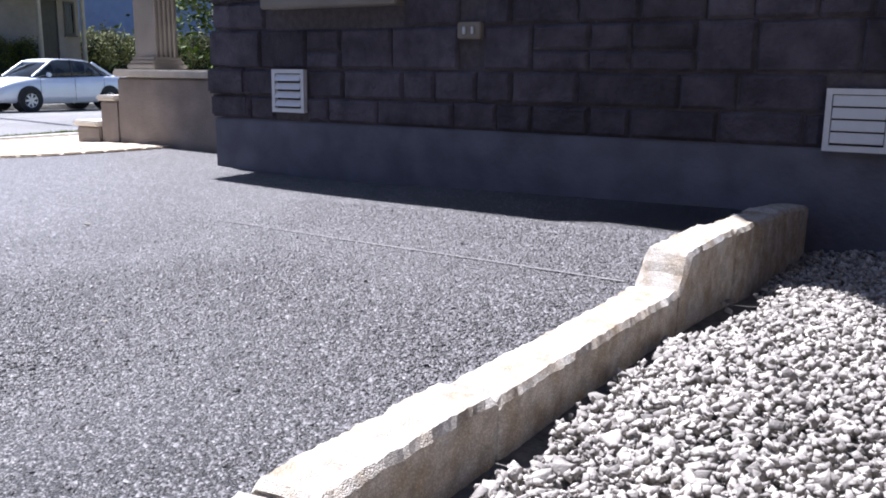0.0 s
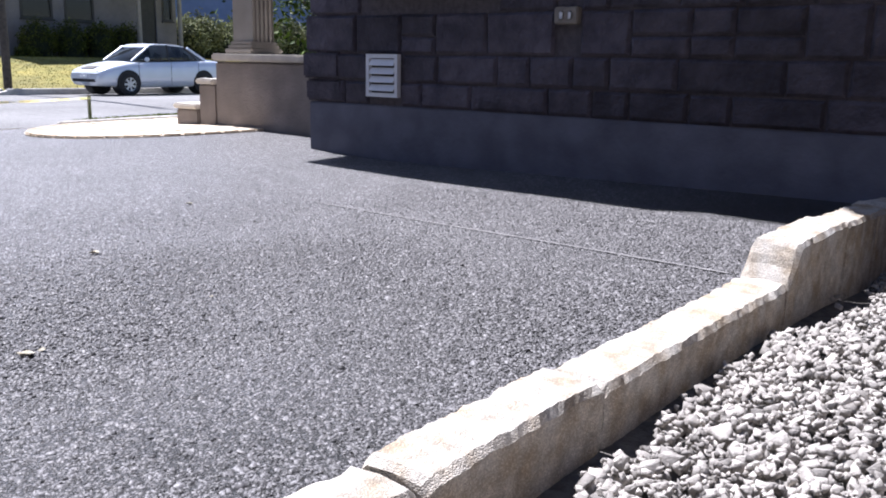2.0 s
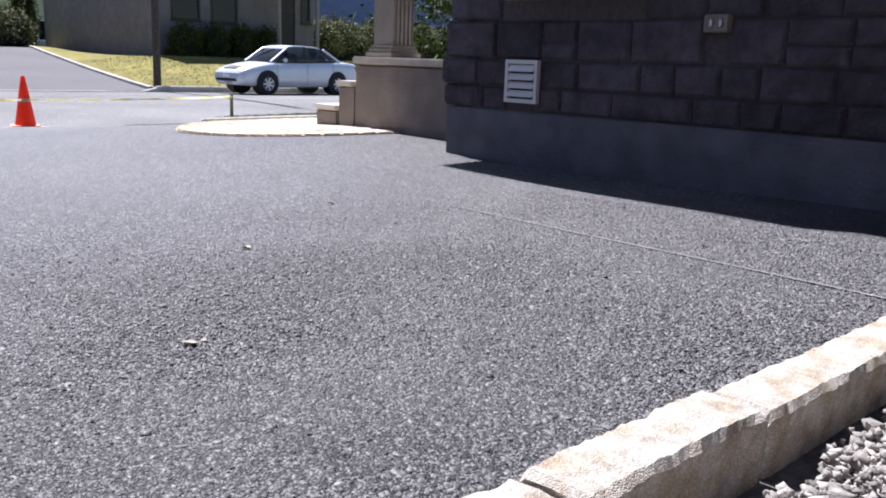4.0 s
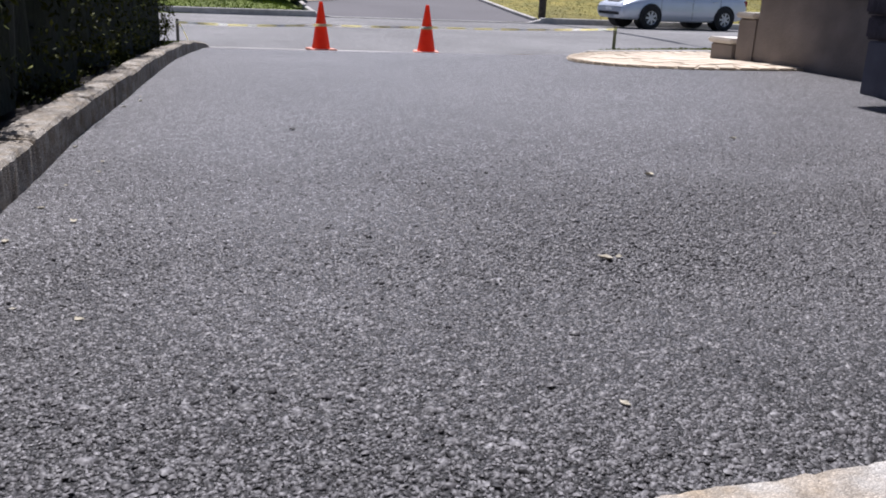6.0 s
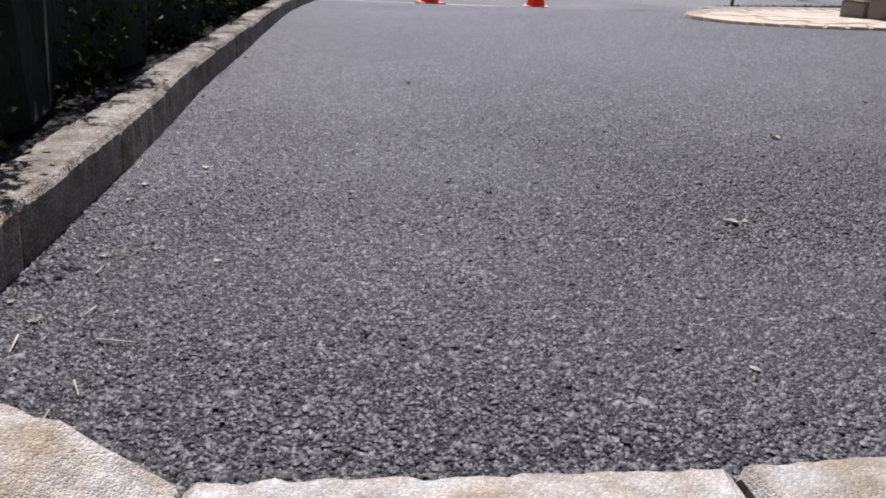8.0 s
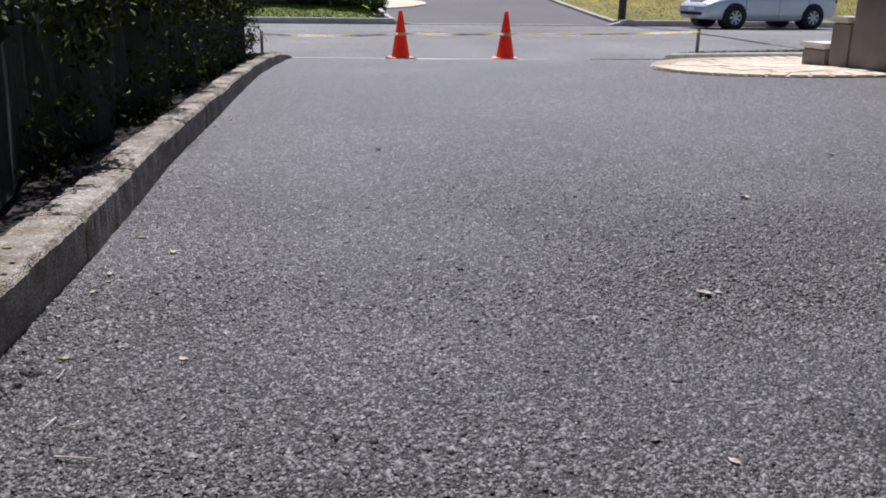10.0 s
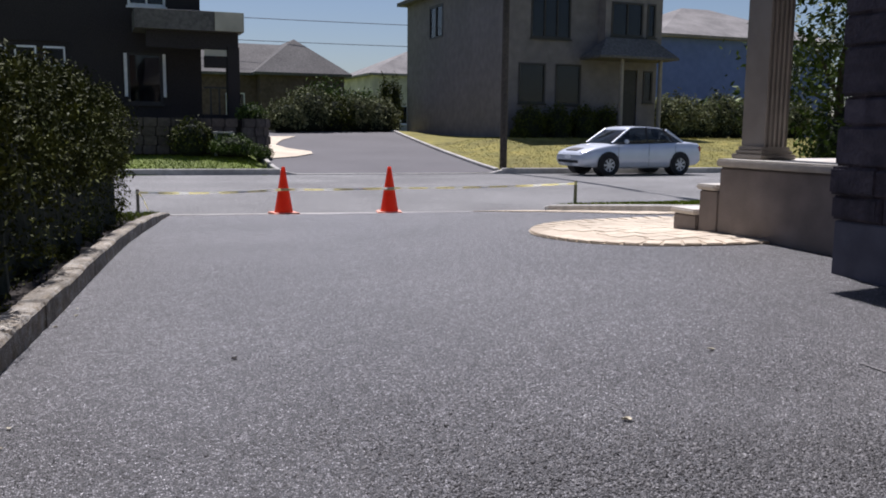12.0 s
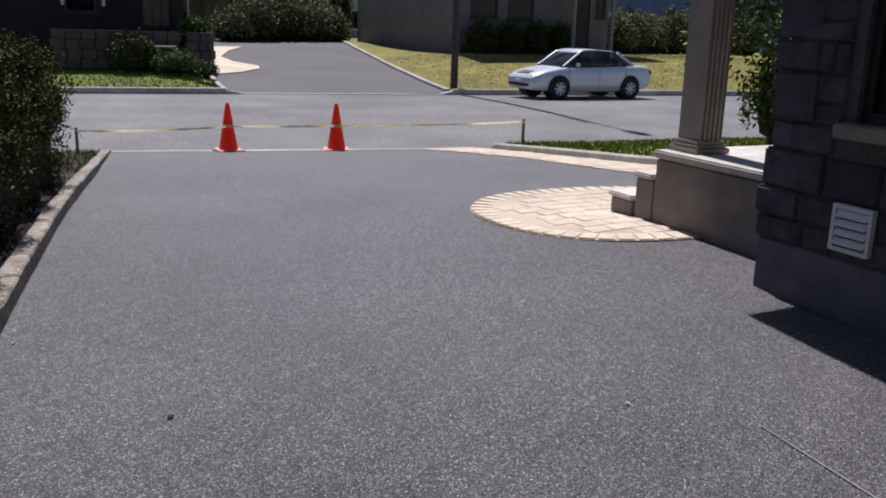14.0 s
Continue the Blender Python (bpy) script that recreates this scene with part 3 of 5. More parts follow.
def block_mesh(w, h):
    key = (round(w, 2), round(h, 2), rs.randrange(2))
    if key not in BLOCKS:
        r = random.Random(hash(key) % 9973)
        bm = bmesh.new()
        vs = box(bm, -w / 2, -h / 2, 0, w / 2, h / 2, 0.05)
        top = [f for f in bm.faces if f.normal.z > 0.5][0]
        bmesh.ops.inset_region(bm, faces=[top], thickness=0.020, depth=0.0)
        for vv in bm.verts:
            inner = abs(vv.co.x) < w / 2 - 0.012 and abs(vv.co.y) < h / 2 - 0.012
            if vv.co.z > 0.02:
                vv.co.z += r.uniform(-0.004, 0.007) if inner else -0.013
            if not inner:
                vv.co.x += r.uniform(-0.004, 0.004)
                vv.co.y += r.uniform(-0.004, 0.004)
        BLOCKS[key] = mesh_of("stone", bm, STONE)
    return BLOCKS[key]


def lay(y0, y1, z, row, avoid, place):
    """One course of the given height, which may split into two thin ones; place(y, z, w, h) sets a stone."""
    y = y0
    while y < y1 - 0.05:
        w = min(rs.choice([0.19, 0.24, 0.28, 0.33, 0.38, 0.46]), y1 - y)
        if y1 - y - w < 0.09:
            w = y1 - y
        for za, h in ([(z, row * 0.44), (z + row * 0.44, row * 0.56)] if row > 0.19 and rs.random() < 0.4 else [(z, row)]):
            a, b, c0, d0 = y + 0.004, y + w - 0.004, za + 0.004, za + h - 0.004
            runs = [(a, b)]
            for q in avoid:
                if c0 < q[3] - 0.012 and d0 > q[2] + 0.012:
                    runs = [r2 for a2, b2 in runs for r2 in ((a2, min(b2, q[0] - 0.003)), (max(a2, q[1] + 0.003), b2)) if r2[1] - r2[0] > 0.035]
            for a2, b2 in runs:
                place((a2 + b2) / 2, (c0 + d0) / 2, b2 - a2, d0 - c0)
        y += w


AVOID = [(3.20, 4.10, 0.80, 1.96), (3.835, 4.065, 0.25, 0.485), (0.97, 1.22, 0.19, 0.44), (2.735, 2.87, 0.625, 0.715)]


def side_stone(y, z, w, h):
    ob = new("stone", block_mesh(w, h))
    ob.parent = house
    ob.matrix_parent_inverse = house.matrix_world.inverted()
    ob.matrix_world = Matrix.Translation((WX + 0.048, y, z)) @ Matrix(((0, 0, -1, 0), (-1, 0, 0, 0), (0, 1, 0, 0), (0, 0, 0, 1)))


z = 0.205
for row in (0.13, 0.15, 0.21, 0.15, 0.25, 0.16, 0.22, 0.18, 0.24, 0.19):
    lay(0.2 if z > 0.8 else -0.2, 4.42, z, row, AVOID, side_stone)
    # quoins wrap the corner
    q = boxed(-0.115, -0.15, 0, 0.30, 0.15, row - 0.004, bevel=0.014)
    ob = part("quoin", q, STONE, house)
    ob.matrix_parent_inverse = house.matrix_world.inverted()
    ob.matrix_world = pose(WX + 0.105 + rs.uniform(-0.012, 0.012), 4.555 + rs.uniform(-0.03, 0.02) - 0.125, z + 0.006)
    z += row


def louvre_vent(name, m, w, h, slats, label, tilt=-27):
    """Hooded louvre vent in the x-z plane, facing -y."""
    v = thing(name, m, label, "wall vent", "wall vents")
    f = cells_wall(0, w, 0, h, [(0.022, w - 0.022, 0.022, h - 0.022)], 0.03)
    part("frame", f, WHITE, v)
    part("back", boxed(0.02, 0.024, 0.02, w - 0.02, 0.029, h - 0.02), DARK, v)
    step = (h - 0.05) / slats
    for k in range(slats):
        bm = boxed(0, -0.003, -step * 0.44, w - 0.05, 0.003, step * 0.44, bevel=0.002)
        s = part("slat", bm, WHITE, v)
        s.matrix_basis = pose(0.025, 0.004, 0.028 + step * (k + 0.5), tilt)
    return v


TO_WALL = Matrix(((0, 1, 0, 0), (-1, 0, 0, 0), (0, 0, 1, 0), (0, 0, 0, 1)))     # x -> -y, y -> +x
louvre_vent("louvre_vent", Matrix.Translation((WX - 0.028, 4.065, 0.252)) @ TO_WALL, 0.232, 0.232, 4, "white plastic four-slat louvre vent on dark stone wall")
louvre_vent("louvre_vent", Matrix.Translation((WX - 0.028, 1.213, 0.198)) @ TO_WALL, 0.235, 0.235, 4, "white plastic louvre vent low beside the raised kerb", -9)
out = thing("outdoor_socket", Matrix.Translation((WX - 0.022, 2.868, 0.632)) @ TO_WALL, "pale outdoor socket plate with two outlets on stone wall", "socket")
part("plate", boxed(0, 0, 0, 0.126, 0.05, 0.078, bevel=0.006), CREAM, out)
for k in (0, 1):
    part("outlet", boxed(0.030 + k * 0.046, -0.006, 0.020, 0.052 + k * 0.046, 0.002, 0.058, bevel=0.004), WHITE, out)

# ---- porch with steps and column ----
porch = thing("porch", pose(4.47, 5.24, -0.246), "cast concrete front porch with three steps and pale treads", "porch")


def porch_part(name, bm, material, parent=porch, label=""):
    return part(name, bm, material, parent, label)


# local frame: x across, y towards the street, z from the slab's foot
porch_part("body", boxed(-0.12, -0.90, -0.3, 3.2, 0.73, 0.665, bevel=0.012), CONCRETE)
porch_part("slab_top", boxed(-0.145, -0.90, 0.668, 3.22, 0.745, 0.722, bevel=0.012), TREAD, porch, "pale worn slab with a rounded nosing")
for k, (y1, zt) in enumerate(((0.955, 0.538), (1.245, 0.348))):
    porch_part("step", boxed(-0.12, 0.731 + 0.225 * k, -0.3, 1.9, y1 - 0.02, zt - 0.042, bevel=0.01), CONCRETE)
    porch_part("tread", boxed(-0.142, 0.747 + 0.21 * k, zt - 0.04, 1.92, y1, zt, bevel=0.012), TREAD)
col = thing("porch_column", porch.matrix_world @ Matrix.Translation((0.115, 0.575, 0.724)), "square cream column with fluted faces on a stepped base", "column")
for k, (w, z0, z1) in enumerate(((0.30, 0, 0.035), (0.27, 0.036, 0.06), (0.245, 0.061, 0.085))):
    part("base_moulding", boxed(-w / 2, -w / 2, z0, w / 2, w / 2, z1, bevel=0.008), CREAM, col)
bm = bmesh.new()
w, n = 0.222, 5
outline = []
for side in range(4):
    for k in range(n if side in (0, 2) else 0):
        for u, d in ((0.0, 0), (0.25, 0), (0.42, 0.014), (0.78, 0.014), (0.95, 0)):
            s = -w / 2 + w * (0.06 + 0.88 * (k + u) / n)
            p = Vector((s, -w / 2 + d, 0))
            outline.append((Matrix.Rotation(side * math.pi / 2, 3, 'Z') @ p)[:2])
part("shaft", prism(outline, 0.086, 2.9), CREAM, col, "fluted shaft")

# ---- paver fan by the steps and apron ----
def paver_field(name, label, inside, x0, x1, y0, y1, size, seed, bed_outline, ring=None):
    """Beige pavers over a sand bed, following the drive's slope."""
    base = thing(name, pose((x0 + x1) / 2, (y0 + y1) / 2, 0), label, "paving", "", "structure")
    inv = base.matrix_world.inverted()
    bm = bmesh.new()
    mx, my = np.mean(bed_outline, axis=0)
    loops = [[bm.verts.new((mx + (x - mx) * u, my + (y - my) * u, float(drive_z(mx + (x - mx) * u, my + (y - my) * u)) + 0.0075)) for x, y in bed_outline] for u in (1, 0.85, 0.7, 0.55, 0.4, 0.25, 0.1)]
    for a, b in zip(loops, loops[1:]):
        for j in range(len(a)):
            q = (j + 1) % len(a)
            bm.faces.new((a[j], a[q], b[q], b[j]))
    bm.faces.new(loops[-1])
    bmesh.ops.triangulate(bm, faces=bm.faces)
    b = part("bed", bm, PAVER_JOINT, base)
    b.matrix_parent_inverse = inv
    r = random.Random(seed)
    meshes = {}
    y = y0
    n = 0
    while y < y1:
        x = x0 + r.uniform(-0.2, 0)
        h = size * 0.72
        while x < x1:
            w = size * r.choice([0.75, 1.0, 1.3])
            cx, cy = x + w / 2, y + h / 2
            if inside(cx, cy) and n < 290:
                key = round(w, 3)
                if key not in meshes:
                    meshes[key] = mesh_of("paver", boxed(-w / 2 + 0.0035, -h / 2 + 0.0035, -0.03, w / 2 - 0.0035, h / 2 - 0.0035, 0.0, bevel=0.002), PAVER)
                ob = new("paver", meshes[key])
                ob.parent = base
                ob.matrix_parent_inverse = inv
                gx = (float(drive_z(cx + 0.1, cy)) - float(drive_z(cx - 0.1, cy))) / 0.2
                gy = (float(drive_z(cx, cy + 0.1)) - float(drive_z(cx, cy - 0.1))) / 0.2
                ob.matrix_world = pose(cx, cy, float(drive_z(cx, cy)) + 0.0105 + r.uniform(0, 0.002), math.degrees(math.atan(gy)), -math.degrees(math.atan(gx)), r.uniform(-1.2, 1.2))
                n += 1
            x += w
        y += h
    for ex, ey, ang, w, h in ring or ():
        key = ("r", round(w, 3))
        if key not in meshes:
            meshes[key] = mesh_of("border_paver", boxed(-w / 2 + 0.004, -h / 2 + 0.004, -0.03, w / 2 - 0.004, h / 2 - 0.004, 0.0, bevel=0.005), PAVER)
        ob = new("border_paver", meshes[key])
        ob.parent = base
        ob.matrix_parent_inverse = inv
        ob.matrix_world = pose(ex, ey, float(drive_z(ex, ey)) + 0.0140, -1.5, 0, ang)
    return base


FAN_C, FAN_A, FAN_B, FAN_N = (4.52, 6.55), 1.13, 1.11, 2.5     # a squarish oval


def fan_point(a, inset=0.0):
    c, q = math.cos(a), math.sin(a)
    return (FAN_C[0] + (FAN_A - inset) * math.copysign(abs(c) ** (2 / FAN_N), c), FAN_C[1] + (FAN_B - inset) * math.copysign(abs(q) ** (2 / FAN_N), q))


fan = [fan_point(a) for a in np.linspace(0, 2 * math.pi, 96, endpoint=False)]
ring, fine, gone = [], [fan_point(a, 0.095) for a in np.linspace(0.6, 2 * math.pi - 0.6, 1500)], 0.0
for p, q in zip(fine, fine[1:]):
    gone += math.dist(p, q)
    if gone > 0.118:
        gone = 0.0
        ring.append((q[0], q[1], math.degrees(math.atan2(q[1] - p[1], q[0] - p[0])) + 90, 0.19, 0.118))
paver_field("pavement_fan", "rounded fan of beige pavers at the foot of the porch steps", lambda x, y: abs((x - FAN_C[0]) / (FAN_A - 0.27)) ** FAN_N + abs((y - FAN_C[1]) / (FAN_B - 0.27)) ** FAN_N < 1, 3.3, 5.7, 5.5, 7.8, 0.24, 3, fan, ring)

AP_Y, AP_LO, AP_HI = [8.3, 9.0, 10.0, 11.8, 13.0, 14.0, 14.6], [6.2, 6.47, 6.62, 6.66, 6.52, 6.40, 6.25], [7.40, 7.42, 7.43, 7.43, 7.40, 7.38, 7.30]
AP_F = list(np.linspace(8.3, 14.6, 24))
AP = [(float(np.interp(y, AP_Y, AP_HI)), y) for y in AP_F] + [(float(np.interp(y, AP_Y, AP_LO)), y) for y in AP_F[::-1]]


def in_apron(x, y):
    return 8.4 < y < 14.5 and np.interp(y, AP_Y, AP_LO) + 0.06 < x < np.interp(y, AP_Y, AP_HI) - 0.05


paver_field("pavement_apron", "beige paver apron between drive and lawn kerb", in_apron, 6.1, 7.6, 8.4, 14.6, 0.26, 8, AP)


# ---- unseen walls added beyond the hedge and behind, to cut sky light ----
structure("wall_neighbour", boxed(-6.2, -6.3, -0.5, -5.9, 13.0, 8.5), BROWN_BRICK, "unseen plain brown brick wall blocking sky light from the left", "wall")
structure("wall_behind", boxed(-5.88, -6.3, -0.5, 3.9, -6.0, 7.5), BROWN_BRICK, "unseen plain brown brick wall closing the plot and blocking sky light", "wall")


# ---- lawn beside the apron, its kerb and the stakes ----
def lawn_kerb_x(y):
    return float(np.interp(y, [8.6, 10.2, 11.8, 13.3, 14.3], [7.47, 7.50, 7.50, 7.47, 7.46]))


gv, rows_n = [], 14
for y in np.linspace(8.0, 14.75, rows_n):
    for x in np.linspace(lawn_kerb_x(y) + 0.1, 40, 30):
        yy = min(y, end_y(x) - 0.06 + (y - 14.75))
        gv.append((x, yy, float(drive_z(min(x, 9), min(yy, 14.5))) + 0.085))
i = (np.arange(rows_n - 1)[:, None] * 30 + np.arange(29)).ravel()[:, None]
tagged(smooth_on(new("ground_lawn_strip", arrays("ground_lawn_strip", np.array(gv), i + [0, 1, 31, 30], GRASS))), "green mown lawn strip by the street", "lawn", "", "structure")


def kerb_bar(name, label, pts, width, height, material, chamfer=0.02):
    """A long cast kerb swept along points (x, y, z of its top)."""
    bm = bmesh.new()
    rings = []
    P = [Vector(p) for p in pts]
    for k, p in enumerate(P):
        d = (P[min(k + 1, len(P) - 1)] - P[max(k - 1, 0)])
        n = Vector((-d.y, d.x, 0)).normalized()
        h = width / 2
        rings.append([bm.verts.new(p + n * a + Vector((0, 0, b))) for a, b in ((-h, -height), (-h, -chamfer), (-h + chamfer, 0), (h - chamfer, 0), (h, -chamfer), (h, -height))])
    for a, b in zip(rings, rings[1:]):
        for j in range(5):
            bm.faces.new((a[j], b[j], b[j + 1], a[j + 1]))
    bm.faces.new(rings[0])
    bm.faces.new(rings[-1][::-1])
    bmesh.ops.recalc_face_normals(bm, faces=bm.faces)
    return structure(name, bm, material, label, "kerb")


kerb_bar("kerb_lawn", "low concrete edging round the lawn strip", [(lawn_kerb_x(y), y, float(drive_z(lawn_kerb_x(y), y)) + 0.10) for y in np.linspace(8.4, 13.9, 14)] + [(7.52, 14.15, -0.63), (7.70, 14.30, -0.645), (8.0, 14.34, -0.65), (9.5, 14.12, -0.65), (14, 13.36, -0.65), (30, 10.64, -0.65)], 0.13, 0.3, KERB)


def blades(name, n, x0, x1, y0, y1, zf, hgt, material, label, keep=None, seed=1):
    """Short tufts of grass as one object."""
    g = np.random.default_rng(seed)
    x, y = g.uniform(x0, x1, n), g.uniform(y0, y1, n)
    if keep is not None:
        k = keep(x, y)
        x, y = x[k], y[k]
    n = len(x)
    z = zf(x, y)
    a = g.uniform(0, 2 * math.pi, n)
    h = hgt * g.uniform(0.5, 1.3, n)
    w = 0.012 + 0.012 * g.random(n)
    lx, ly = g.normal(0, 0.35, n) * h, g.normal(0, 0.35, n) * h
    p = np.stack([np.stack([x - w * np.cos(a), y - w * np.sin(a), z - 0.01], -1), np.stack([x + w * np.cos(a), y + w * np.sin(a), z - 0.01], -1), np.stack([x + lx, y + ly, z + h], -1)], 1).reshape(-1, 3)
    return tagged(new(name, arrays(name, p, np.arange(3 * n).reshape(-1, 3), material)), label, "grass", "", "stuff")


blades("grass", 16000, 7.4, 15, 8.4, 14.5, lambda x, y: drive_z(np.minimum(x, 9), np.minimum(y, 14.5)) + 0.083, 0.05, BLADE, "green mown grass beside the apron", lambda x, y: (x > np.interp(y, [8.6, 10.2, 11.8, 13.3, 14.3], [7.55, 7.58, 7.58, 7.56, 7.7])) & (y < 15.22 - 0.17 * (x - 2)))
blades("grass", 7000, -1.2, 1.3, 11.6, 15.2, lambda x, y: ground_z(x, y) + 0.05, 0.09, BLADE, "tufts of grass behind the kerb end", lambda x, y: x < np.interp(y, LK_Y, LK_X) - 0.14, seed=2)
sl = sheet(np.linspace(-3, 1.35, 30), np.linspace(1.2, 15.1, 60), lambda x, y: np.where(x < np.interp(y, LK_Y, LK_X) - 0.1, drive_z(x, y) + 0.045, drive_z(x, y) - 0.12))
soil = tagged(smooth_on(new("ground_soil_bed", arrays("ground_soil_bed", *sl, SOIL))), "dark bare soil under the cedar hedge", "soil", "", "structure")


def stake(m, h, label):
    s = thing("wooden_stake", m, label, "stake", "tape stakes")
    bm = boxed(-0.022, -0.022, -0.15, 0.022, 0.022, h, bevel=0.004)
    part("post", bm, WOOD_GREY, s)
    bm = bmesh.new()
    bmesh.ops.create_cone(bm, cap_ends=True, segments=10, radius1=0.03, radius2=0.03, depth=0.04, matrix=Matrix.Translation((0, 0, h - 0.05)))
    part("tape_knot", bm, TAPE, s, "yellow tape wound round the top")
    return s


RP = (7.98, 14.05, -0.60)
LP = (0.93, 14.75, -0.70)
stake(pose(*RP), 0.40, "short grey wooden stake holding the tape on the lawn")
stake(pose(*LP), 0.42, "short grey wooden stake holding the tape by the hedge")


# ---- cones ----
def traffic_cone(m, label):
    c = thing("traffic_cone", m, label, "traffic cone", "cones across the drive")
    bm = boxed(-0.205, -0.205, 0.0, 0.205, 0.205, 0.038, bevel=0.012)
    part("base", bm, ORANGE_BASE, c, "faded pinkish-orange square base")
    bm = bmesh.new()
    prof = [(0.152, 0.03), (0.145, 0.065), (0.032, 0.75), (0.028, 0.77), (0.018, 0.77), (0.018, 0.64)]
    rings = [[bm.verts.new((r * math.cos(a), r * math.sin(a), z)) for a in np.linspace(0, 2 * math.pi, 24, endpoint=False)] for r, z in prof]
    for a, b in zip(rings, rings[1:]):
        for j in range(24):
            bm.faces.new((a[j], a[(j + 1) % 24], b[(j + 1) % 24], b[j]))
    bm.faces.new(rings[-1])
    part("body", bm, ORANGE, c, "", True)
    bm = bmesh.new()
    cyl(bm, 0.0995, 0.0915, 0.385, 0.427, 24)
    part("band", bm, BAND, c, "thin pale yellow band")
    return c


C1, C2 = (3.18, 15.11, STREET_Z + 0.036), (4.86, 14.74, STREET_Z + 0.045)
traffic_cone(pose(*C1, 0, 0, 8), "orange traffic cone with yellow tape at the foot of drive")
traffic_cone(pose(*C2, 0, 0, -14), "orange traffic cone with tape nearer the lawn side")


def tape_run(a, b, sag, n, seed):
    """A strip of caution tape, twisted a little, in alternating printed lengths."""
    r = random.Random(seed)
    t = thing("caution_tape", pose(*a), "yellow and white caution tape strung between stakes and cones", "tape", "caution tape")
    A, B = Vector(a), Vector(b)
    for k in range(n):
        u0, u1 = k / n, (k + 1) / n
        bm = bmesh.new()
        vs = []
        for u in np.linspace(u0, u1, 4):
            p = A.lerp(B, u) - A
            p.z -= sag * 4 * u * (1 - u)
            tw = 0.6 * math.sin(u * 9 + seed)
            w = 0.019
            vs.append((bm.verts.new(p + Vector((0, w * math.sin(tw), w * math.cos(tw)))), bm.verts.new(p - Vector((0, w * math.sin(tw), w * math.cos(tw))))))
        for p, q in zip(vs, vs[1:]):
            bm.faces.new((p[0], q[0], q[1], p[1]))
        bmesh.ops.solidify(bm, geom=list(bm.faces), thickness=0.002)
        part("tape_length", bm, (TAPE, TAPE_WHITE, TAPE)[k % 3], t)
    return t


tape_run((LP[0], LP[1], LP[2] + 0.37), (C1[0], C1[1] - 0.10, C1[2] + 0.41), 0.03, 15, 1)
tape_run((C1[0], C1[1] - 0.10, C1[2] + 0.41), (C2[0], C2[1] - 0.10, C2[2] + 0.42), 0.01, 11, 2)
tape_run((C2[0], C2[1] - 0.10, C2[2] + 0.42), (RP[0], RP[1], RP[2] + 0.35), 0.02, 21, 3)

tail = tape_run((LP[0] + 0.02, LP[1], LP[2] + 0.36), (LP[0] + 0.16, LP[1] + 0.03, LP[2] + 0.06), -0.03, 4, 5)
tail["label"] = "loose tail of caution tape hanging from a stake"


# ---- hedge ----
def hedge_leaves(n, seed):
    g = np.random.default_rng(seed)
    y = g.uniform(0.6, 12.3, n)
    edge = np.interp(y, LK_Y, LK_X)
    top = 0.98 - 0.45 * ease(9.6, 12.3, y) - 0.2 * ease(2.5, 0.5, y)
    cx, hw = edge - 0.86, 0.72 - 0.42 * ease(10.3, 12.3, y)
    a = g.uniform(-0.35, math.pi + 0.35, n)
    lump = 1 + 0.10 * np.sin(y * 5.1 + np.cos(a * 3) * 2) + 0.07 * np.sin(y * 11.7 + a * 5) + g.normal(0, 0.055, n)
    sh = np.abs(np.cos(a)) ** 0.55 * np.sign(np.cos(a))
    x = cx + hw * sh * lump
    base = drive_z(edge, y) + 0.05
    z = base + (top - base) * np.clip(0.30 + 0.70 * np.sign(np.sin(a)) * np.abs(np.sin(a)) ** 0.6 * lump, 0.02, 1.2)
    rel = (z - base) / (top - base)
    x = x - 0.16 * (1 - np.clip(rel * 2.2, 0, 1)) * (1 - 0.6 * ease(9, 12, y)) - 0.04
    voids = np.sin(y * 6.1 + z * 4.0) * np.sin(z * 8.3 - y * 2.7) + 0.6 * np.sin(y * 14.3 + z * 11.0)
    keep = g.random(n) < np.clip(0.55 + 0.6 * voids, 0.12, 1) * np.clip(0.30 + 1.2 * rel, 0, 1)      # dark hollows between the sprays, where the near-black core shows
    return np.stack([x, y, z], -1)[keep]


hedge = thing("hedge", pose(-0.7, 6, -0.25), "tall dense dark green cedar hedge beside the drive", "hedge")
inv = hedge.matrix_world.inverted()
rng2 = np.random.default_rng(9)
cl = hedge_leaves(23000, 3)
sprays = (cl[:, None] + rng2.normal(0, 0.030, (len(cl), 14, 3))).reshape(-1, 3)
ob = new("foliage", leaf_mesh("foliage", sprays, 0.017, LEAF, rng2, 0.8))
ob.parent, ob.matrix_parent_inverse = hedge, inv
# near-black core stands in for the shade deep within the foliage
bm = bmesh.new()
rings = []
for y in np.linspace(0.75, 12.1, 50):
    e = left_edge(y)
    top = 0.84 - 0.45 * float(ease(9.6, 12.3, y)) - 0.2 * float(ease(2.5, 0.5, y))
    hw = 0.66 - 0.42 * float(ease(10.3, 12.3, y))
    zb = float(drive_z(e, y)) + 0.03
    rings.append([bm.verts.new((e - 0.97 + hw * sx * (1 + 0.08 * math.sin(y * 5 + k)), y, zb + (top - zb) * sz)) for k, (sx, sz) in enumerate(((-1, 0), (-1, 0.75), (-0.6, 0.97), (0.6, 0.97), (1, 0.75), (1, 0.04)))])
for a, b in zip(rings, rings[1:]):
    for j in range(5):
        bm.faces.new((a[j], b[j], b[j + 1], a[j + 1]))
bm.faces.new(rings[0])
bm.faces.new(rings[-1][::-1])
ob = part("dark_inside", bm, LEAF_CORE_SHADE, hedge)
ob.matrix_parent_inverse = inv


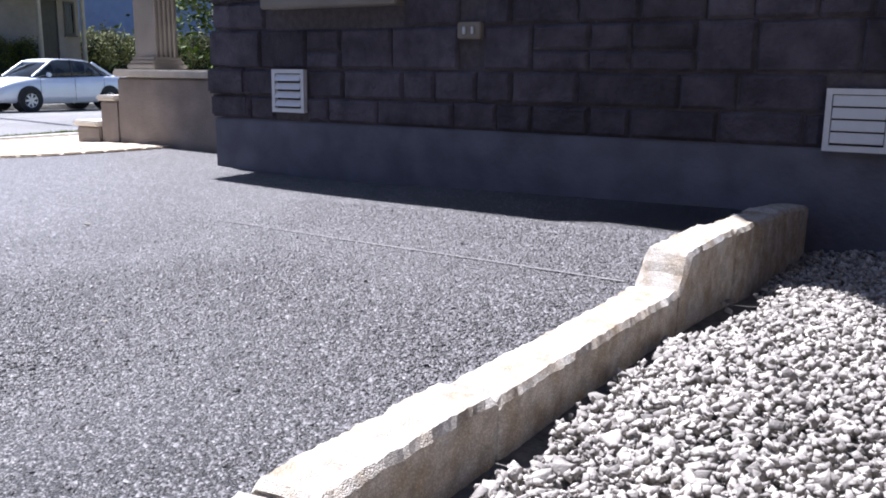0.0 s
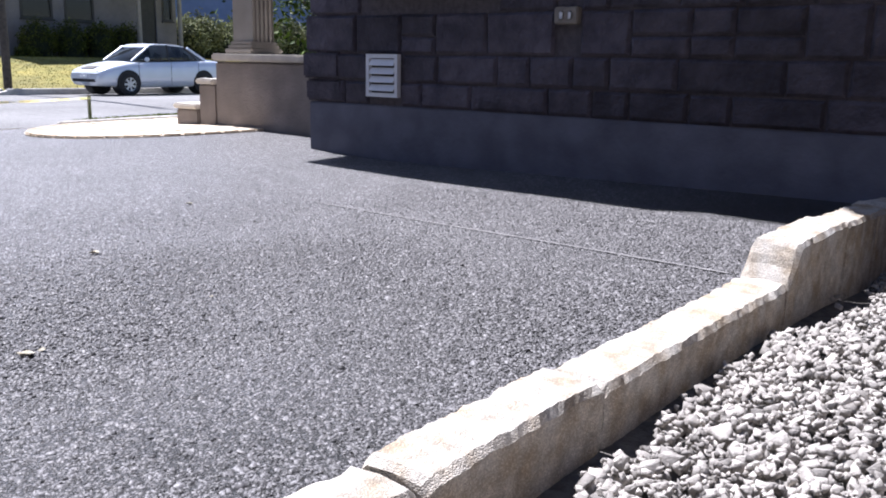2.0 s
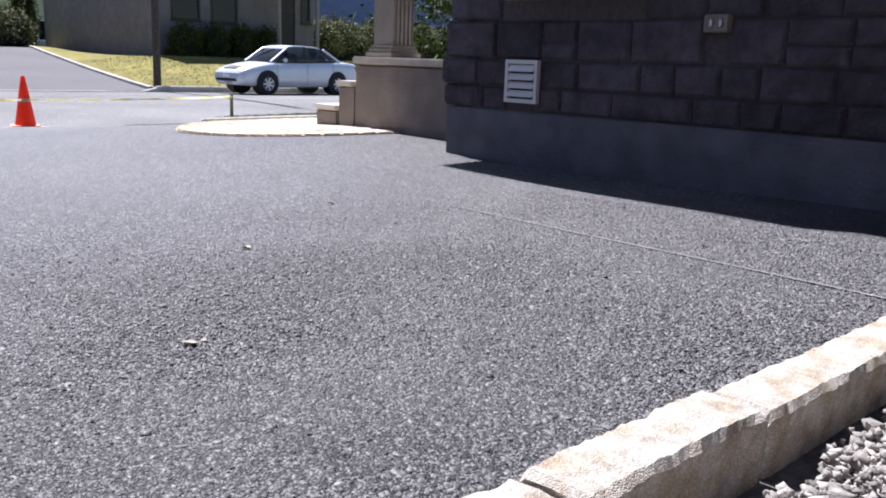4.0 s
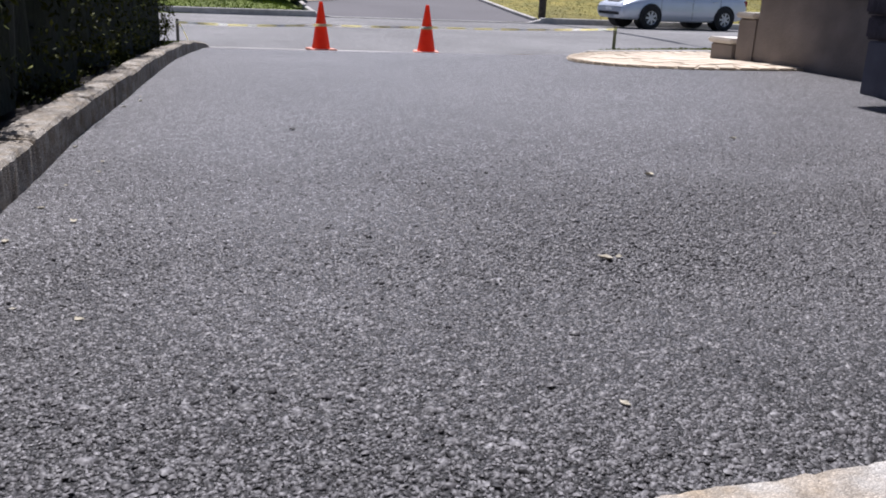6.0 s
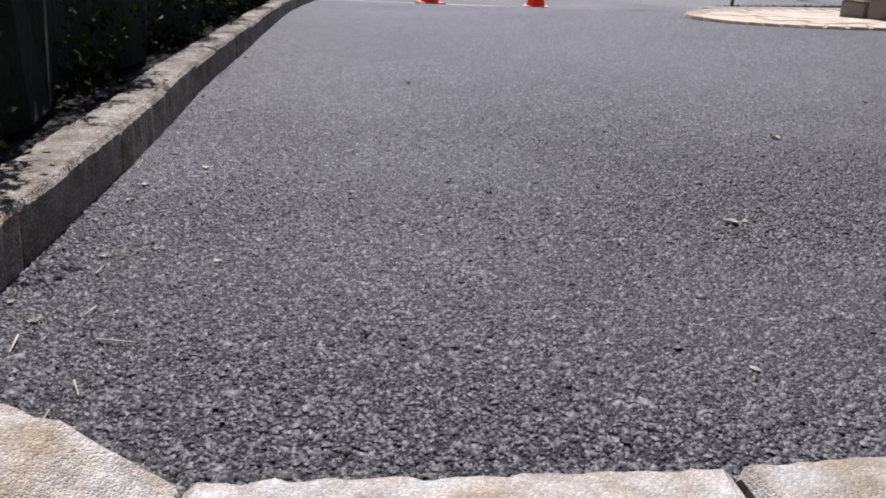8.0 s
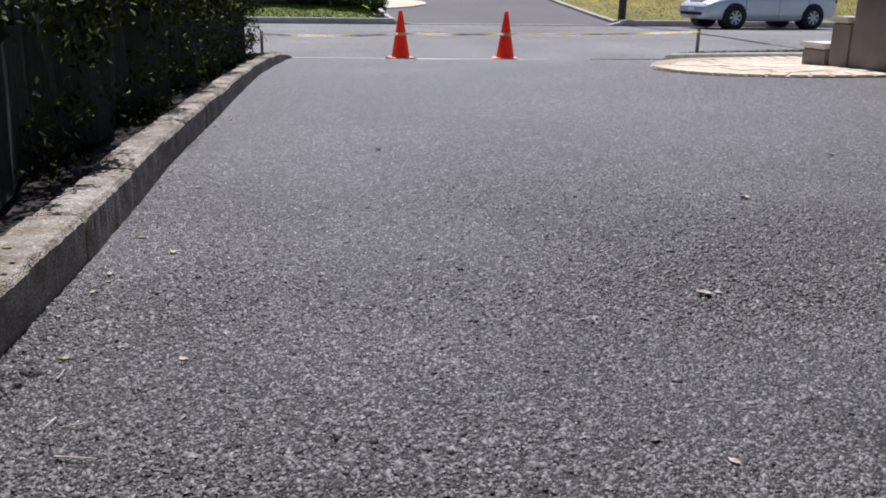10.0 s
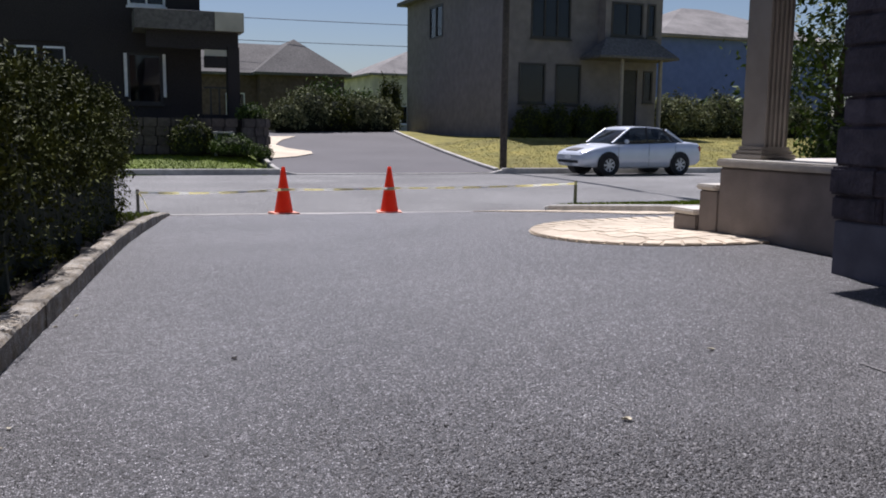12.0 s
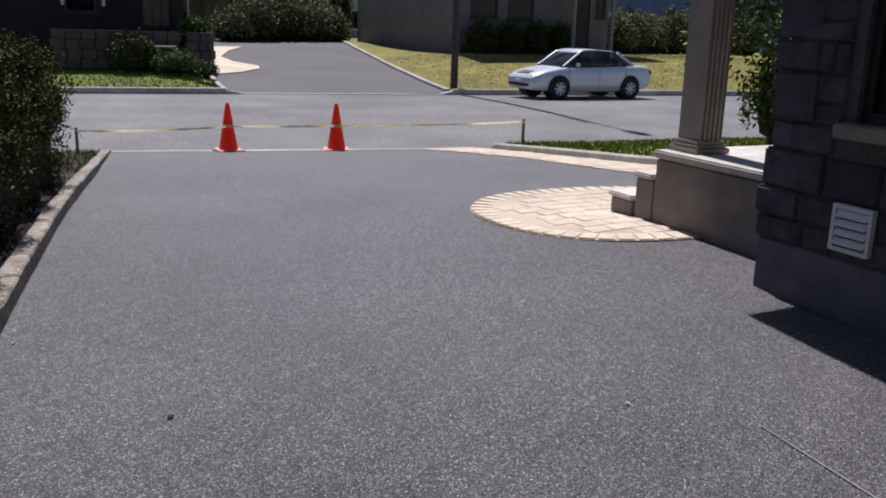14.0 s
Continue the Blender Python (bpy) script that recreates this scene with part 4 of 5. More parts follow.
def bush(name, x, y, z, rx, ry, h, n, size, material, label, category="shrub", seed=1, core=True, group=""):
    """A rounded, lumpy shrub: a near-black core that paints its inner shade, and clumps of leaves."""
    g = np.random.default_rng(seed)
    b = thing(name, pose(x, y, z), label, category, group)
    d = g.normal(size=(n, 3))
    d[:, 2] = np.abs(d[:, 2]) - 0.25
    d /= np.linalg.norm(d, axis=1, keepdims=True)
    lump = 1 + 0.14 * np.sin(d[:, 0] * 6 + seed) * np.cos(d[:, 1] * 7) + g.normal(0, 0.07, n)
    c = d * lump[:, None] * [rx, ry, h * 0.62] + [0, 0, h * 0.38]
    sp = (c[:, None] + g.normal(0, size * 1.3, (n, 5, 3))).reshape(-1, 3)
    sp[:, 2] = np.maximum(sp[:, 2], 0.02)
    ob = new("foliage", leaf_mesh("foliage", sp, size, material, g))
    ob.parent = b
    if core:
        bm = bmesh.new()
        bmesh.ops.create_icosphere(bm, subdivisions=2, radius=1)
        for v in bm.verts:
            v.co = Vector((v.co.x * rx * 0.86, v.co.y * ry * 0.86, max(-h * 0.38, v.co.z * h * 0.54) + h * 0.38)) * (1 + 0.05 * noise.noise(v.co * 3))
        part("dark_inside", bm, LEAF_CORE_SHADE, b)
    return b


def tree(name, x, y, z, h, crown_z, rx, n, size, material, label, seed):
    """Tapered trunk, limbs and a loose crown."""
    g = np.random.default_rng(seed)
    t = thing(name, pose(x, y, z), label, "tree")
    bm = bmesh.new()
    cyl(bm, 0.09, 0.05, -0.1, crown_z + 0.4, 10)
    part("trunk", bm, BARK, t)
    limbs = []
    for k in range(7):
        a, el = g.uniform(0, 2 * math.pi), g.uniform(0.3, 1.1)
        L = rx * g.uniform(0.7, 1.1)
        bm = bmesh.new()
        cyl(bm, 0.035, 0.008, 0, L, 6)
        o = part("limb", bm, BARK, t)
        o.matrix_basis = pose(0, 0, crown_z + g.uniform(-0.3, 0.6), 0, math.degrees(math.pi / 2 - el), math.degrees(a))
        limbs.append(o.matrix_basis @ Vector((0, 0, L * 0.8)))
    c = np.array([limbs[k % 7][:] for k in range(n)]) + g.normal(0, rx * 0.32, (n, 3))
    c[:, 2] = np.clip(c[:, 2], crown_z - 0.9, h)
    sp = (c[:, None] + g.normal(0, size * 1.6, (n, 4, 3))).reshape(-1, 3)
    ob = new("crown", leaf_mesh("crown", sp, size, material, g))
    ob.parent = t
    return t


tree("garden_tree", 10.2, 10.6, -0.28, 3.6, 1.5, 1.15, 900, 0.055, LEAF_BRIGHT, "leafy young garden tree beside the porch", 12)
bush("leafy_shrub", 10.6, 10.4, -0.25, 0.9, 0.8, 1.5, 700, 0.05, LEAF_BRIGHT, "broad-leaved green shrub on the front lawn", seed=31)

# ---- across the street: kerbs, yards, drive ----
fx = np.concatenate([np.arange(-60, 5.4, 1.5), [5.4]])
kerb_bar("kerb_far_a", "concrete street kerb before the left lawn", [(x, far_kerb_y(x) + 0.1, -0.555) for x in fx], 0.17, 0.3, KERB)
kerb_bar("kerb_far_b", "low dropped kerb across the opposite drive", [(5.4, far_kerb_y(5.4) + 0.1, -0.60)] + [(x, far_kerb_y(x) + 0.1, -0.70) for x in (5.9, 8, 10, 11.8)] + [(12.2, far_kerb_y(12.2) + 0.1, -0.60)], 0.17, 0.2, KERB)
fx = np.concatenate([[12.2], np.arange(13, 60, 1.5)])
kerb_bar("kerb_far_c", "concrete street kerb before the sloping lawn", [(x, far_kerb_y(x) + 0.1, -0.55) for x in fx], 0.17, 0.3, KERB)
FD_Y = [26.0, 28.0, 33.0, 40.0, 46.0]
fl = lambda y: float(np.interp(y, FD_Y, [5.5, 5.55, 5.95, 7.2, 8.3]))
fr = lambda y: float(np.interp(y, FD_Y, [12.2, 12.35, 12.95, 14.0, 15.0]))
FDZ = lambda x, y: -0.705 + 0.065 * np.clip(y - far_kerb_y(x) - 0.2, 0, 17.5)
fd = strip("driveway_opposite", fl, fr, 26.0, 46.0, 40, 16, FDZ, FAR_ASPHALT, 0.0)
for vv in fd.data.vertices:
    vv.co.y = max(vv.co.y, far_kerb_y(vv.co.x) + 0.17)
tagged(smooth_on(fd), "grey asphalt drive rising between the houses opposite", "driveway", "", "structure")
kerb_bar("kerb_drive_right", "concrete edging between opposite drive and lawn", [(fr(y) + 0.06, y, float(FDZ(fr(y), y)) + 0.10) for y in np.linspace(26.2, 45.5, 14)], 0.14, 0.3, KERB)
kerb_bar("kerb_drive_left", "pale edging between left lawn and opposite drive", [(fl(y) - 0.06, y, float(FDZ(fl(y), y)) + 0.09) for y in np.linspace(26.7, 33, 8)], 0.14, 0.3, KERB)
pv = [(fl(30.6), 30.6), (6.9, 31.2), (7.75, 32.2), (7.9, 33.0), (7.3, 34.4), (7.15, 36), (7.9, 38.3), (8.9, 40.2), (7.2, 40.2), (6.0, 34), (5.7, 31.5)]
bm = bmesh.new()
bm.faces.new([bm.verts.new((x, y, float(FDZ(x, y)) + 0.03)) for x, y in pv])
bmesh.ops.triangulate(bm, faces=bm.faces)
structure("pavement_opposite", bm, PAVER, "curved beige paver border on the opposite drive", "paving")
def lawn_z(x, y):
    """The sloping lawn: level with the drive at its edge, rising to the house."""
    e = np.interp(y, FD_Y, [12.2, 12.35, 12.95, 14.0, 15.0]) + 0.1
    w = ease(0, 3.0, x - e) * ease(0, 2.0, y - far_kerb_y(x))
    d = y - far_kerb_y(x) - 0.2
    return (FDZ(x, y) + 0.06) * (1 - w) + (-0.56 + 0.85 * ease(-1.0, 8.0, d)) * w


dl = strip("ground_dry_lawn", lambda y: fr(y) + 0.1, lambda y: 60.0, 20.5, 50, 90, 80, lawn_z, DRYGRASS, 0.012)
for vv in dl.data.vertices:
    if vv.co.y < far_kerb_y(vv.co.x) + 0.15:
        vv.co.y = far_kerb_y(vv.co.x) + 0.15
        vv.co.z = -0.56
tagged(smooth_on(dl), "sunburnt yellow-green lawn sloping up to a house", "lawn", "", "structure")
blades("grass", 26000, 12.4, 30, 24.5, 35, lambda x, y: lawn_z(x, y), 0.045, DRYGRASS, "sunburnt lawn grass before the beige house", lambda x, y: (y > far_kerb_y(x) + 0.25) & (x > np.interp(y, FD_Y, [12.4, 12.55, 13.2, 14.2, 15.2])), seed=4)
blades("grass", 16000, -8, 5.4, 26.8, 32.5, lambda x, y: yard_z(x, y), 0.035, BLADE, "green mown lawn across the street", lambda x, y: (y > far_kerb_y(x) + 0.25), seed=5)


# ---- houses across the street ----
def add(ob, parent):
    ob.parent = parent
    ob.matrix_parent_inverse = parent.matrix_world.inverted()
    return ob


def hip_roof(x0, y0, x1, y1, z0, z1, over, run, thick=0.18):
    """Hipped roof with an eave board: the ridge runs along the longer side."""
    bm = bmesh.new()
    a, b, c, d = x0 - over, y0 - over, x1 + over, y1 + over
    lo = [bm.verts.new(p) for p in ((a, b, z0), (c, b, z0), (c, d, z0), (a, d, z0))]
    hi = [bm.verts.new(p) for p in ((a, b, z0 + thick), (c, b, z0 + thick), (c, d, z0 + thick), (a, d, z0 + thick))]
    if c - a > d - b:
        t = [bm.verts.new((a + run, (b + d) / 2, z1)), bm.verts.new((c - run, (b + d) / 2, z1))]
        tops = ((hi[0], hi[1], t[1], t[0]), (hi[1], hi[2], t[1]), (hi[2], hi[3], t[0], t[1]), (hi[3], hi[0], t[0]))
    else:
        t = [bm.verts.new(((a + c) / 2, b + run, z1)), bm.verts.new(((a + c) / 2, d - run, z1))]
        tops = ((hi[0], hi[1], t[0]), (hi[1], hi[2], t[1], t[0]), (hi[2], hi[3], t[1]), (hi[3], hi[0], t[0], t[1]))
    for f in tops:
        bm.faces.new(f)
    for k in range(4):
        bm.faces.new((lo[k], lo[(k + 1) % 4], hi[(k + 1) % 4], hi[k]))
    bm.faces.new(lo[::-1])
    return bm


def front_window(parent, x0, x1, z0, z1, y, frame_m, bars=1, blind=None, label=""):
    """Window set into a wall that faces -y: frame, panes, sill."""
    n = bars + 1
    w = (x1 - x0) / n
    f = add(part("window", cells_wall(x0 - 0.05, x1 + 0.05, z0 - 0.05, z1 + 0.05, [(x0 + k * w + 0.03, x0 + (k + 1) * w - 0.03, z0 + 0.03, z1 - 0.03) for k in range(n)], 0.10), frame_m, None, label), parent)
    f.matrix_world = Matrix.Translation((0, y - 0.03, 0))
    for k in range(n):
        part("pane", boxed(x0 + k * w + 0.03, 0.05, z0 + 0.03, x0 + (k + 1) * w - 0.03, 0.06, z1 - 0.03), GLASS, f)
    part("sill", boxed(x0 - 0.1, -0.06, z0 - 0.12, x1 + 0.1, 0.0, z0 - 0.052), frame_m, f)
    part("room_dark", boxed(x0 - 0.1, 0.5, z0 - 0.1, x1 + 0.1, 0.52, z1 + 0.1), blind or DARK, f)
    return f


def house_box(name, label, x0, y0, x1, y1, z0, z1, wall_m, roof_m, holes, side_holes=(), ridge=2.2, over=0.45):
    h = thing(name, pose((x0 + x1) / 2, y0, z0), label, "house", "houses across the street")
    w = add(part("front_wall", cells_wall(x0, x1, z0, z1, holes, 0.25), wall_m, None), h)
    w.matrix_world = Matrix.Translation((0, y0, 0))
    w = add(part("side_wall", cells_wall(y0 + 0.252, y1, z0, z1, side_holes, 0.25), wall_m, None), h)
    w.matrix_world = Matrix.Translation((x0, 0, 0)) @ SIDE
    add(part("side_wall", boxed(x1 - 0.25, y0 + 0.252, z0, x1, y1, z1), wall_m, None), h)
    add(part("back_wall", boxed(x0 + 0.252, y1 - 0.25, z0, x1 - 0.252, y1, z1), wall_m, None), h)
    add(part("roof", hip_roof(x0, y0, x1, y1, z1 + 0.002, z1 + ridge, over, (min(x1 - x0, y1 - y0) / 2 + over) * 0.98), roof_m, None), h)
    return h


W1, W2, WU, WP = (17.18, 18.36, 1.80, 3.38), (18.95, 20.1, 1.76, 3.38), (17.72, 19.52, 4.53, 6.45), (21.30, 22.80, 4.72, 6.05)
SL = (23.40, 23.80, 1.95, 3.22)      # narrow light beside the door
beige = house_box("beige_house", "two-storey beige stucco house with dark window frames", 16.4, 34.5, 24.05, 46.4, -0.3, 7.1, BEIGE_WALL, SHINGLE, [W1, W2, WU, (22.25, 23.05, 0.55, 3.3), SL], [(41.3, 43.0, 5.1, 6.6)])
for w, bars, bl in ((W1, 0, None), (W2, 0, None), (WU, 2, CURTAIN), (SL, 0, None)):
    front_window(beige, *w, 34.5, FRAME_DARK, bars, bl, "dark-framed window")
f = add(part("window", cells_wall(41.25, 43.05, 5.05, 6.65, [(41.35, 42.1, 5.15, 6.55), (42.2, 42.95, 5.15, 6.55)], 0.1), FRAME_DARK, None, "small dark-framed side window"), beige)
f.matrix_world = Matrix.Translation((16.37, 0, 0)) @ SIDE
part("pane", boxed(41.35, 0.05, 5.15, 42.1, 0.06, 6.55), GLASS, f)
part("pane", boxed(42.2, 0.05, 5.15, 42.95, 0.06, 6.55), GLASS, f)
part("room_dark", boxed(41.2, 0.4, 5.0, 43.1, 0.42, 6.7), DARK, f)
add(part("front_door", boxed(22.27, 34.56, 0.55, 23.03, 34.62, 3.28, bevel=0.01), FRAME_DARK, None, "dark front door"), beige)
bay = add(part("bay_wall", cells_wall(20.95, 23.85, 4.40, 7.09, [WP, (23.10, 23.45, 4.72, 6.05)], 0.2), BEIGE_WALL, None, "shallow upper bay over the porch"), beige)
bay.matrix_world = Matrix.Translation((0, 33.95, 0))
for x in (20.95, 23.65):
    add(part("bay_cheek", boxed(x, 34.152, 4.40, x + 0.2, 34.498, 7.09), BEIGE_WALL, None), beige)
front_window(beige, *WP, 33.95, FRAME_DARK, 1, CURTAIN, "dark-framed bay window")
front_window(beige, 23.10, 23.45, 4.72, 6.05, 33.95, FRAME_DARK, 0, None, "narrow dark-framed bay window")
add(part("porch_roof", hip_roof(20.25, 33.0, 23.75, 34.2, 3.64, 4.55, 0.22, 0.8, 0.10), SHINGLE, None, "small hipped shingle porch roof"), beige)
add(part("porch_floor", boxed(20.4, 33.0, -0.3, 23.8, 34.48, 0.50, bevel=0.02), CONCRETE, None), beige)
for x in (21.37, 23.32):
    bm = bmesh.new()
    cyl(bm, 0.10, 0.085, 0.5, 3.64, 14, x, 33.2)
    add(part("porch_post", bm, CREAM, None, "slim cream porch post"), beige)
for k, (x, r) in enumerate(((17.3, 0.62), (18.6, 0.58), (19.9, 0.66), (21.0, 0.6), (16.9, 0.3))):
    bush("foundation_shrub", x, 33.7, 0.15, r, 0.5, 1.45 if r > 0.4 else 0.5, 420, 0.05, LEAF, "dark rounded shrub against the beige house", seed=50 + k, group="foundation shrubs")

# dark brick house with its porch and planter
HW = (1.6, 2.62, 1.42, 3.0)
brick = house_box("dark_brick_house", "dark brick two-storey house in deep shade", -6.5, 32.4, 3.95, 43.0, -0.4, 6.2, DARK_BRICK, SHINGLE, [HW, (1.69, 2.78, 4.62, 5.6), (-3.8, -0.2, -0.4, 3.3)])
front_window(brick, *HW, 32.4, FRAME_DARK, 0, None, "large dark window")
for x in (1.50, 2.73):
    add(part("window_trim", boxed(x - 0.05, 32.30, 1.6, x + 0.05, 32.37, 3.02), FRAME_WHITE, None, "pale window trim"), brick)
front_window(brick, 1.69, 2.78, 4.62, 5.6, 32.4, FRAME_WHITE, 1, CURTAIN, "white-framed upper window")
gd = add(part("garage_door", boxed(-3.8, 32.45, -0.4, -0.2, 32.52, 3.3), DARK_BRICK, None, "dark brown garage door"), brick)
for k in range(4):
    part("garage_window", boxed(-3.52 + k * 0.85, -0.03, 2.5, -2.87 + k * 0.85, -0.001, 3.15, bevel=0.01), FRAME_WHITE, gd).location = (0, 32.45, 0)
    part("garage_pane", boxed(-3.46 + k * 0.85, -0.036, 2.57, -2.93 + k * 0.85, -0.031, 3.08), DARK, gd).location = (0, 32.45, 0)
add(part("porch_roof", hip_roof(2.0, 30.9, 4.89, 36.0, 3.7, 4.5, 0.25, 1.4, 0.60), SHINGLE, None, "dark porch roof with a pale fascia"), brick)
add(part("fascia", boxed(4.21, 30.6, 3.71, 5.13, 30.645, 4.31), PALE_WALL, None, "pale sunlit fascia board"), brick)
add(part("porch_beam", boxed(2.1, 31.0, 3.14, 5.0, 31.25, 3.69), DARK_BRICK, None), brick)
add(part("porch_beam", boxed(3.9, 31.0, 2.56, 5.0, 31.25, 2.93), DARK_BRICK, None), brick)
add(part("beam_panel", boxed(3.9, 31.02, 2.932, 4.66, 31.08, 3.138), PALE_WALL, None, "pale panel between the porch beams"), brick)
add(part("railing_wall", boxed(3.8, 31.05, -0.3, 5.0, 31.25, 1.03, bevel=0.02), DARK_BRICK, None), brick)
for x in (4.08, 4.36):
    add(part("railing_post", boxed(x - 0.025, 31.1, 1.03, x + 0.025, 31.15, 1.88), FRAME_DARK, None), brick)
add(part("railing_top", boxed(3.85, 31.08, 1.882, 4.62, 31.17, 1.94, bevel=0.01), FRAME_DARK, None), brick)
for x in (4.82,):
    add(part("porch_pillar", boxed(x - 0.2, 30.95, -0.3, x + 0.2, 31.35, 3.24, bevel=0.02), DARK_BRICK, None, "square brick porch pillar"), brick)
eye = Matrix.Translation((0.31, 1.07, 0.67))
brick.matrix_world = eye @ Matrix.Scale(1.07, 4) @ eye.inverted() @ brick.matrix_world
planter = thing("planter_wall", pose(4.0, 31.0, -0.25), "curved low planter wall of brown stone blocks", "planter")
pr_ = random.Random(4)
path = [(1.2 + 0.42 * k, 30.4) for k in range(9)] + [(4.95 + 0.95 * math.sin(a), 31.35 - 0.95 * math.cos(a)) for a in np.arange(0.2, 1.9, 0.40)]
for row in range(4):
    for k, (x, y) in enumerate(path):
        ob = part("block", boxed(-0.20, -0.11, 0, 0.20, 0.11, 0.285, bevel=0.02), PLANTER, planter)
        nx = path[min(k + 1, len(path) - 1)]
        px = path[max(k - 1, 0)]
        ob.matrix_basis = Matrix.Translation((x - 4.0 + (row % 2) * 0.05, y - 31.0, row * 0.29)) @ pose(0, 0, 0, 0, 0, math.degrees(math.atan2(nx[1] - px[1], nx[0] - px[0])))
bm = prism([(1.2, 30.5), (5.2, 30.5), (5.8, 31.2), (5.8, 33.0), (1.2, 33.0)], -0.3, 0.84)
structure("ground_planter_soil", bm, SOIL, "dark soil filling the raised planter", "soil")
bush("planter_bush", 5.50, 31.6, 0.84, 0.42, 0.5, 0.52, 260, 0.05, LEAF_BRIGHT, "bright green bush on the planter", seed=61)
bush("box_hedge", 4.52, 29.5, -0.30, 0.66, 0.5, 0.66, 520, 0.04, LEAF_BRIGHT, "clipped green hedge before the planter", seed=62)
bush("low_shrub", 5.30, 28.8, -0.36, 0.30, 0.30, 0.38, 240, 0.035, LEAF_BRIGHT, "small round green shrub by the drive", seed=63)
bush("dark_shrub", 3.3, 30.0, -0.3, 0.6, 0.4, 1.1, 300, 0.05, LEAF, "dark shrub in house shade", seed=64)
bn = thing("garden_bench", pose(4.0, 29.95, -0.3), "small pale garden bench in front of the planter", "bench")
part("seat", boxed(-0.05, -0.18, 0.72, 0.60, 0.18, 0.78, bevel=0.01), KERB, bn)
for x in (0.02, 0.48):
    part("leg", boxed(x, -0.14, 0, x + 0.06, 0.14, 0.718), KERB, bn)

# shrubs closing the opposite drive
for k, (x, y, r, h, mt) in enumerate(((9.2, 43.7, 1.0, 1.45, LEAF_GREY), (10.4, 44.0, 1.25, 2.1, LEAF_GREY), (11.7, 44.3, 1.1, 1.7, LEAF), (12.9, 44.5, 0.95, 1.8, LEAF_GREY), (14.2, 44.7, 0.95, 1.8, LEAF_GREY))):
    bush("garden_shrub", x, y, float(yard_z(x, y)) - 0.03, r, 1.0, h, 620, 0.075, mt, "dense rounded garden shrub at the head of the drive" if mt is LEAF else "silvery-green rounded shrub at the head of the drive", seed=80 + k, group="shrubs at the drive head")
for k, x in enumerate((16.0, 15.4)):
    bush("slim_cedar", x, 47.2, float(yard_z(x, 47.2)) - 0.05, 0.35, 0.35, 3.0, 300, 0.06, LEAF, "slim dark cedar beside the beige house", seed=90 + k)
for k, (x, y, h) in enumerate(((14.0, 58, 3.6), (15.8, 60, 3.2), (17.8, 60, 2.9), (16.8, 63, 3.4))):
    tree("far_tree", x, y, 0, h, h * 0.45, 1.4, 320, 0.13, LEAF_BRIGHT, "green tree behind the far gardens", 100 + k)

# more distant houses
bung = house_box("brown_bungalow", "low brown brick bungalow with a hipped roof and side wing", 11.3, 62.0, 17.2, 74.0, -0.3, 4.15, BROWN_BRICK, SHINGLE, [(15.0, 16.0, 1.0, 2.6)], ridge=2.75, over=0.45)
front_window(bung, 15.0, 16.0, 1.0, 2.6, 62.0, FRAME_WHITE, 1, CURTAIN, "white-framed window")
w = add(part("wing_wall", cells_wall(3.0, 11.28, -0.3, 4.15, [(9.2, 10.4, 0.2, 2.9)], 0.25), BROWN_BRICK, None), bung)
w.matrix_world = Matrix.Translation((0, 63.5, 0))
front_window(bung, 9.2, 10.4, 0.2, 2.9, 63.5, FRAME_WHITE, 1, CURTAIN, "white-framed wing window")
add(part("wing_roof", hip_roof(3.0, 63.5, 16.6, 72.0, 4.152, 6.72, 0.45, 2.5), SHINGLE, None), bung)
bm = bmesh.new()
cyl(bm, 0.22, 0.22, 6.4, 7.3, 12, 10.2, 67)
cyl(bm, 0.32, 0.32, 7.3, 7.5, 12, 10.2, 67)
add(part("roof_vent", bm, FRAME_DARK, None, "dark turbine roof vent"), bung)
pale = house_box("pale_house", "pale sided house with a light shingle roof", 23.1, 74.0, 33, 84.0, -0.3, 5.1, PALE_WALL, SHINGLE_PALE, [(25, 26.2, 1, 2.5)], ridge=2.6)
front_window(pale, 25, 26.2, 1, 2.5, 74, FRAME_WHITE, 1, None)
blue = house_box("blue_house", "large blue-sided house with a grey hipped roof", 33.9, 48.0, 48.0, 60.0, -0.3, 6.5, BLUE_WALL, SHINGLE_PALE, [(44, 45.2, 4, 5.4)], ridge=2.8)
front_window(blue, 44, 45.2, 4, 5.4, 48, FRAME_WHITE, 1, None)
for k, (x, y, h) in enumerate(((26.4, 37.2, 1.9), (27.8, 37.8, 2.1), (29.3, 38.2, 1.8), (30.8, 38.4, 2.2), (32.4, 38.6, 2.0), (34.2, 38.6, 2.2), (36, 38.6, 2.0))):
    bush("flowering_shrub", x, y, 0.25, 1.0, 0.9, h, 520, 0.08, LEAF_GREY, "pale flowering shrub before the blue house", seed=120 + k, group="shrubs by the blue house")

# ---- utility pole and cables ----
up = thing("utility_pole", pose(12.55, far_kerb_y(12.5) + 0.75, -0.55), "dark weathered wooden utility pole on the verge", "utility pole")
bm = bmesh.new()
cyl(bm, 0.118, 0.085, -0.3, 16.6, 18)
part("shaft", bm, POLE_WOOD, up)
bm = bmesh.new()
bmesh.ops.create_cone(bm, cap_ends=True, segments=10, radius1=0.035, radius2=0.035, depth=1.9, matrix=Matrix.Translation((0, -0.95, 16.0)) @ Matrix.Rotation(math.pi / 2, 4, 'X'))
part("lamp_arm", bm, METAL, up)
bm = bmesh.new()
bmesh.ops.create_uvsphere(bm, u_segments=14, v_segments=8, radius=1.0, matrix=Matrix.Translation((0, -2.0, 16.0)) @ Matrix.Diagonal((0.17, 0.42, 0.11, 1)))
part("lamp_head", bm, METAL, up, "grey street lamp head")
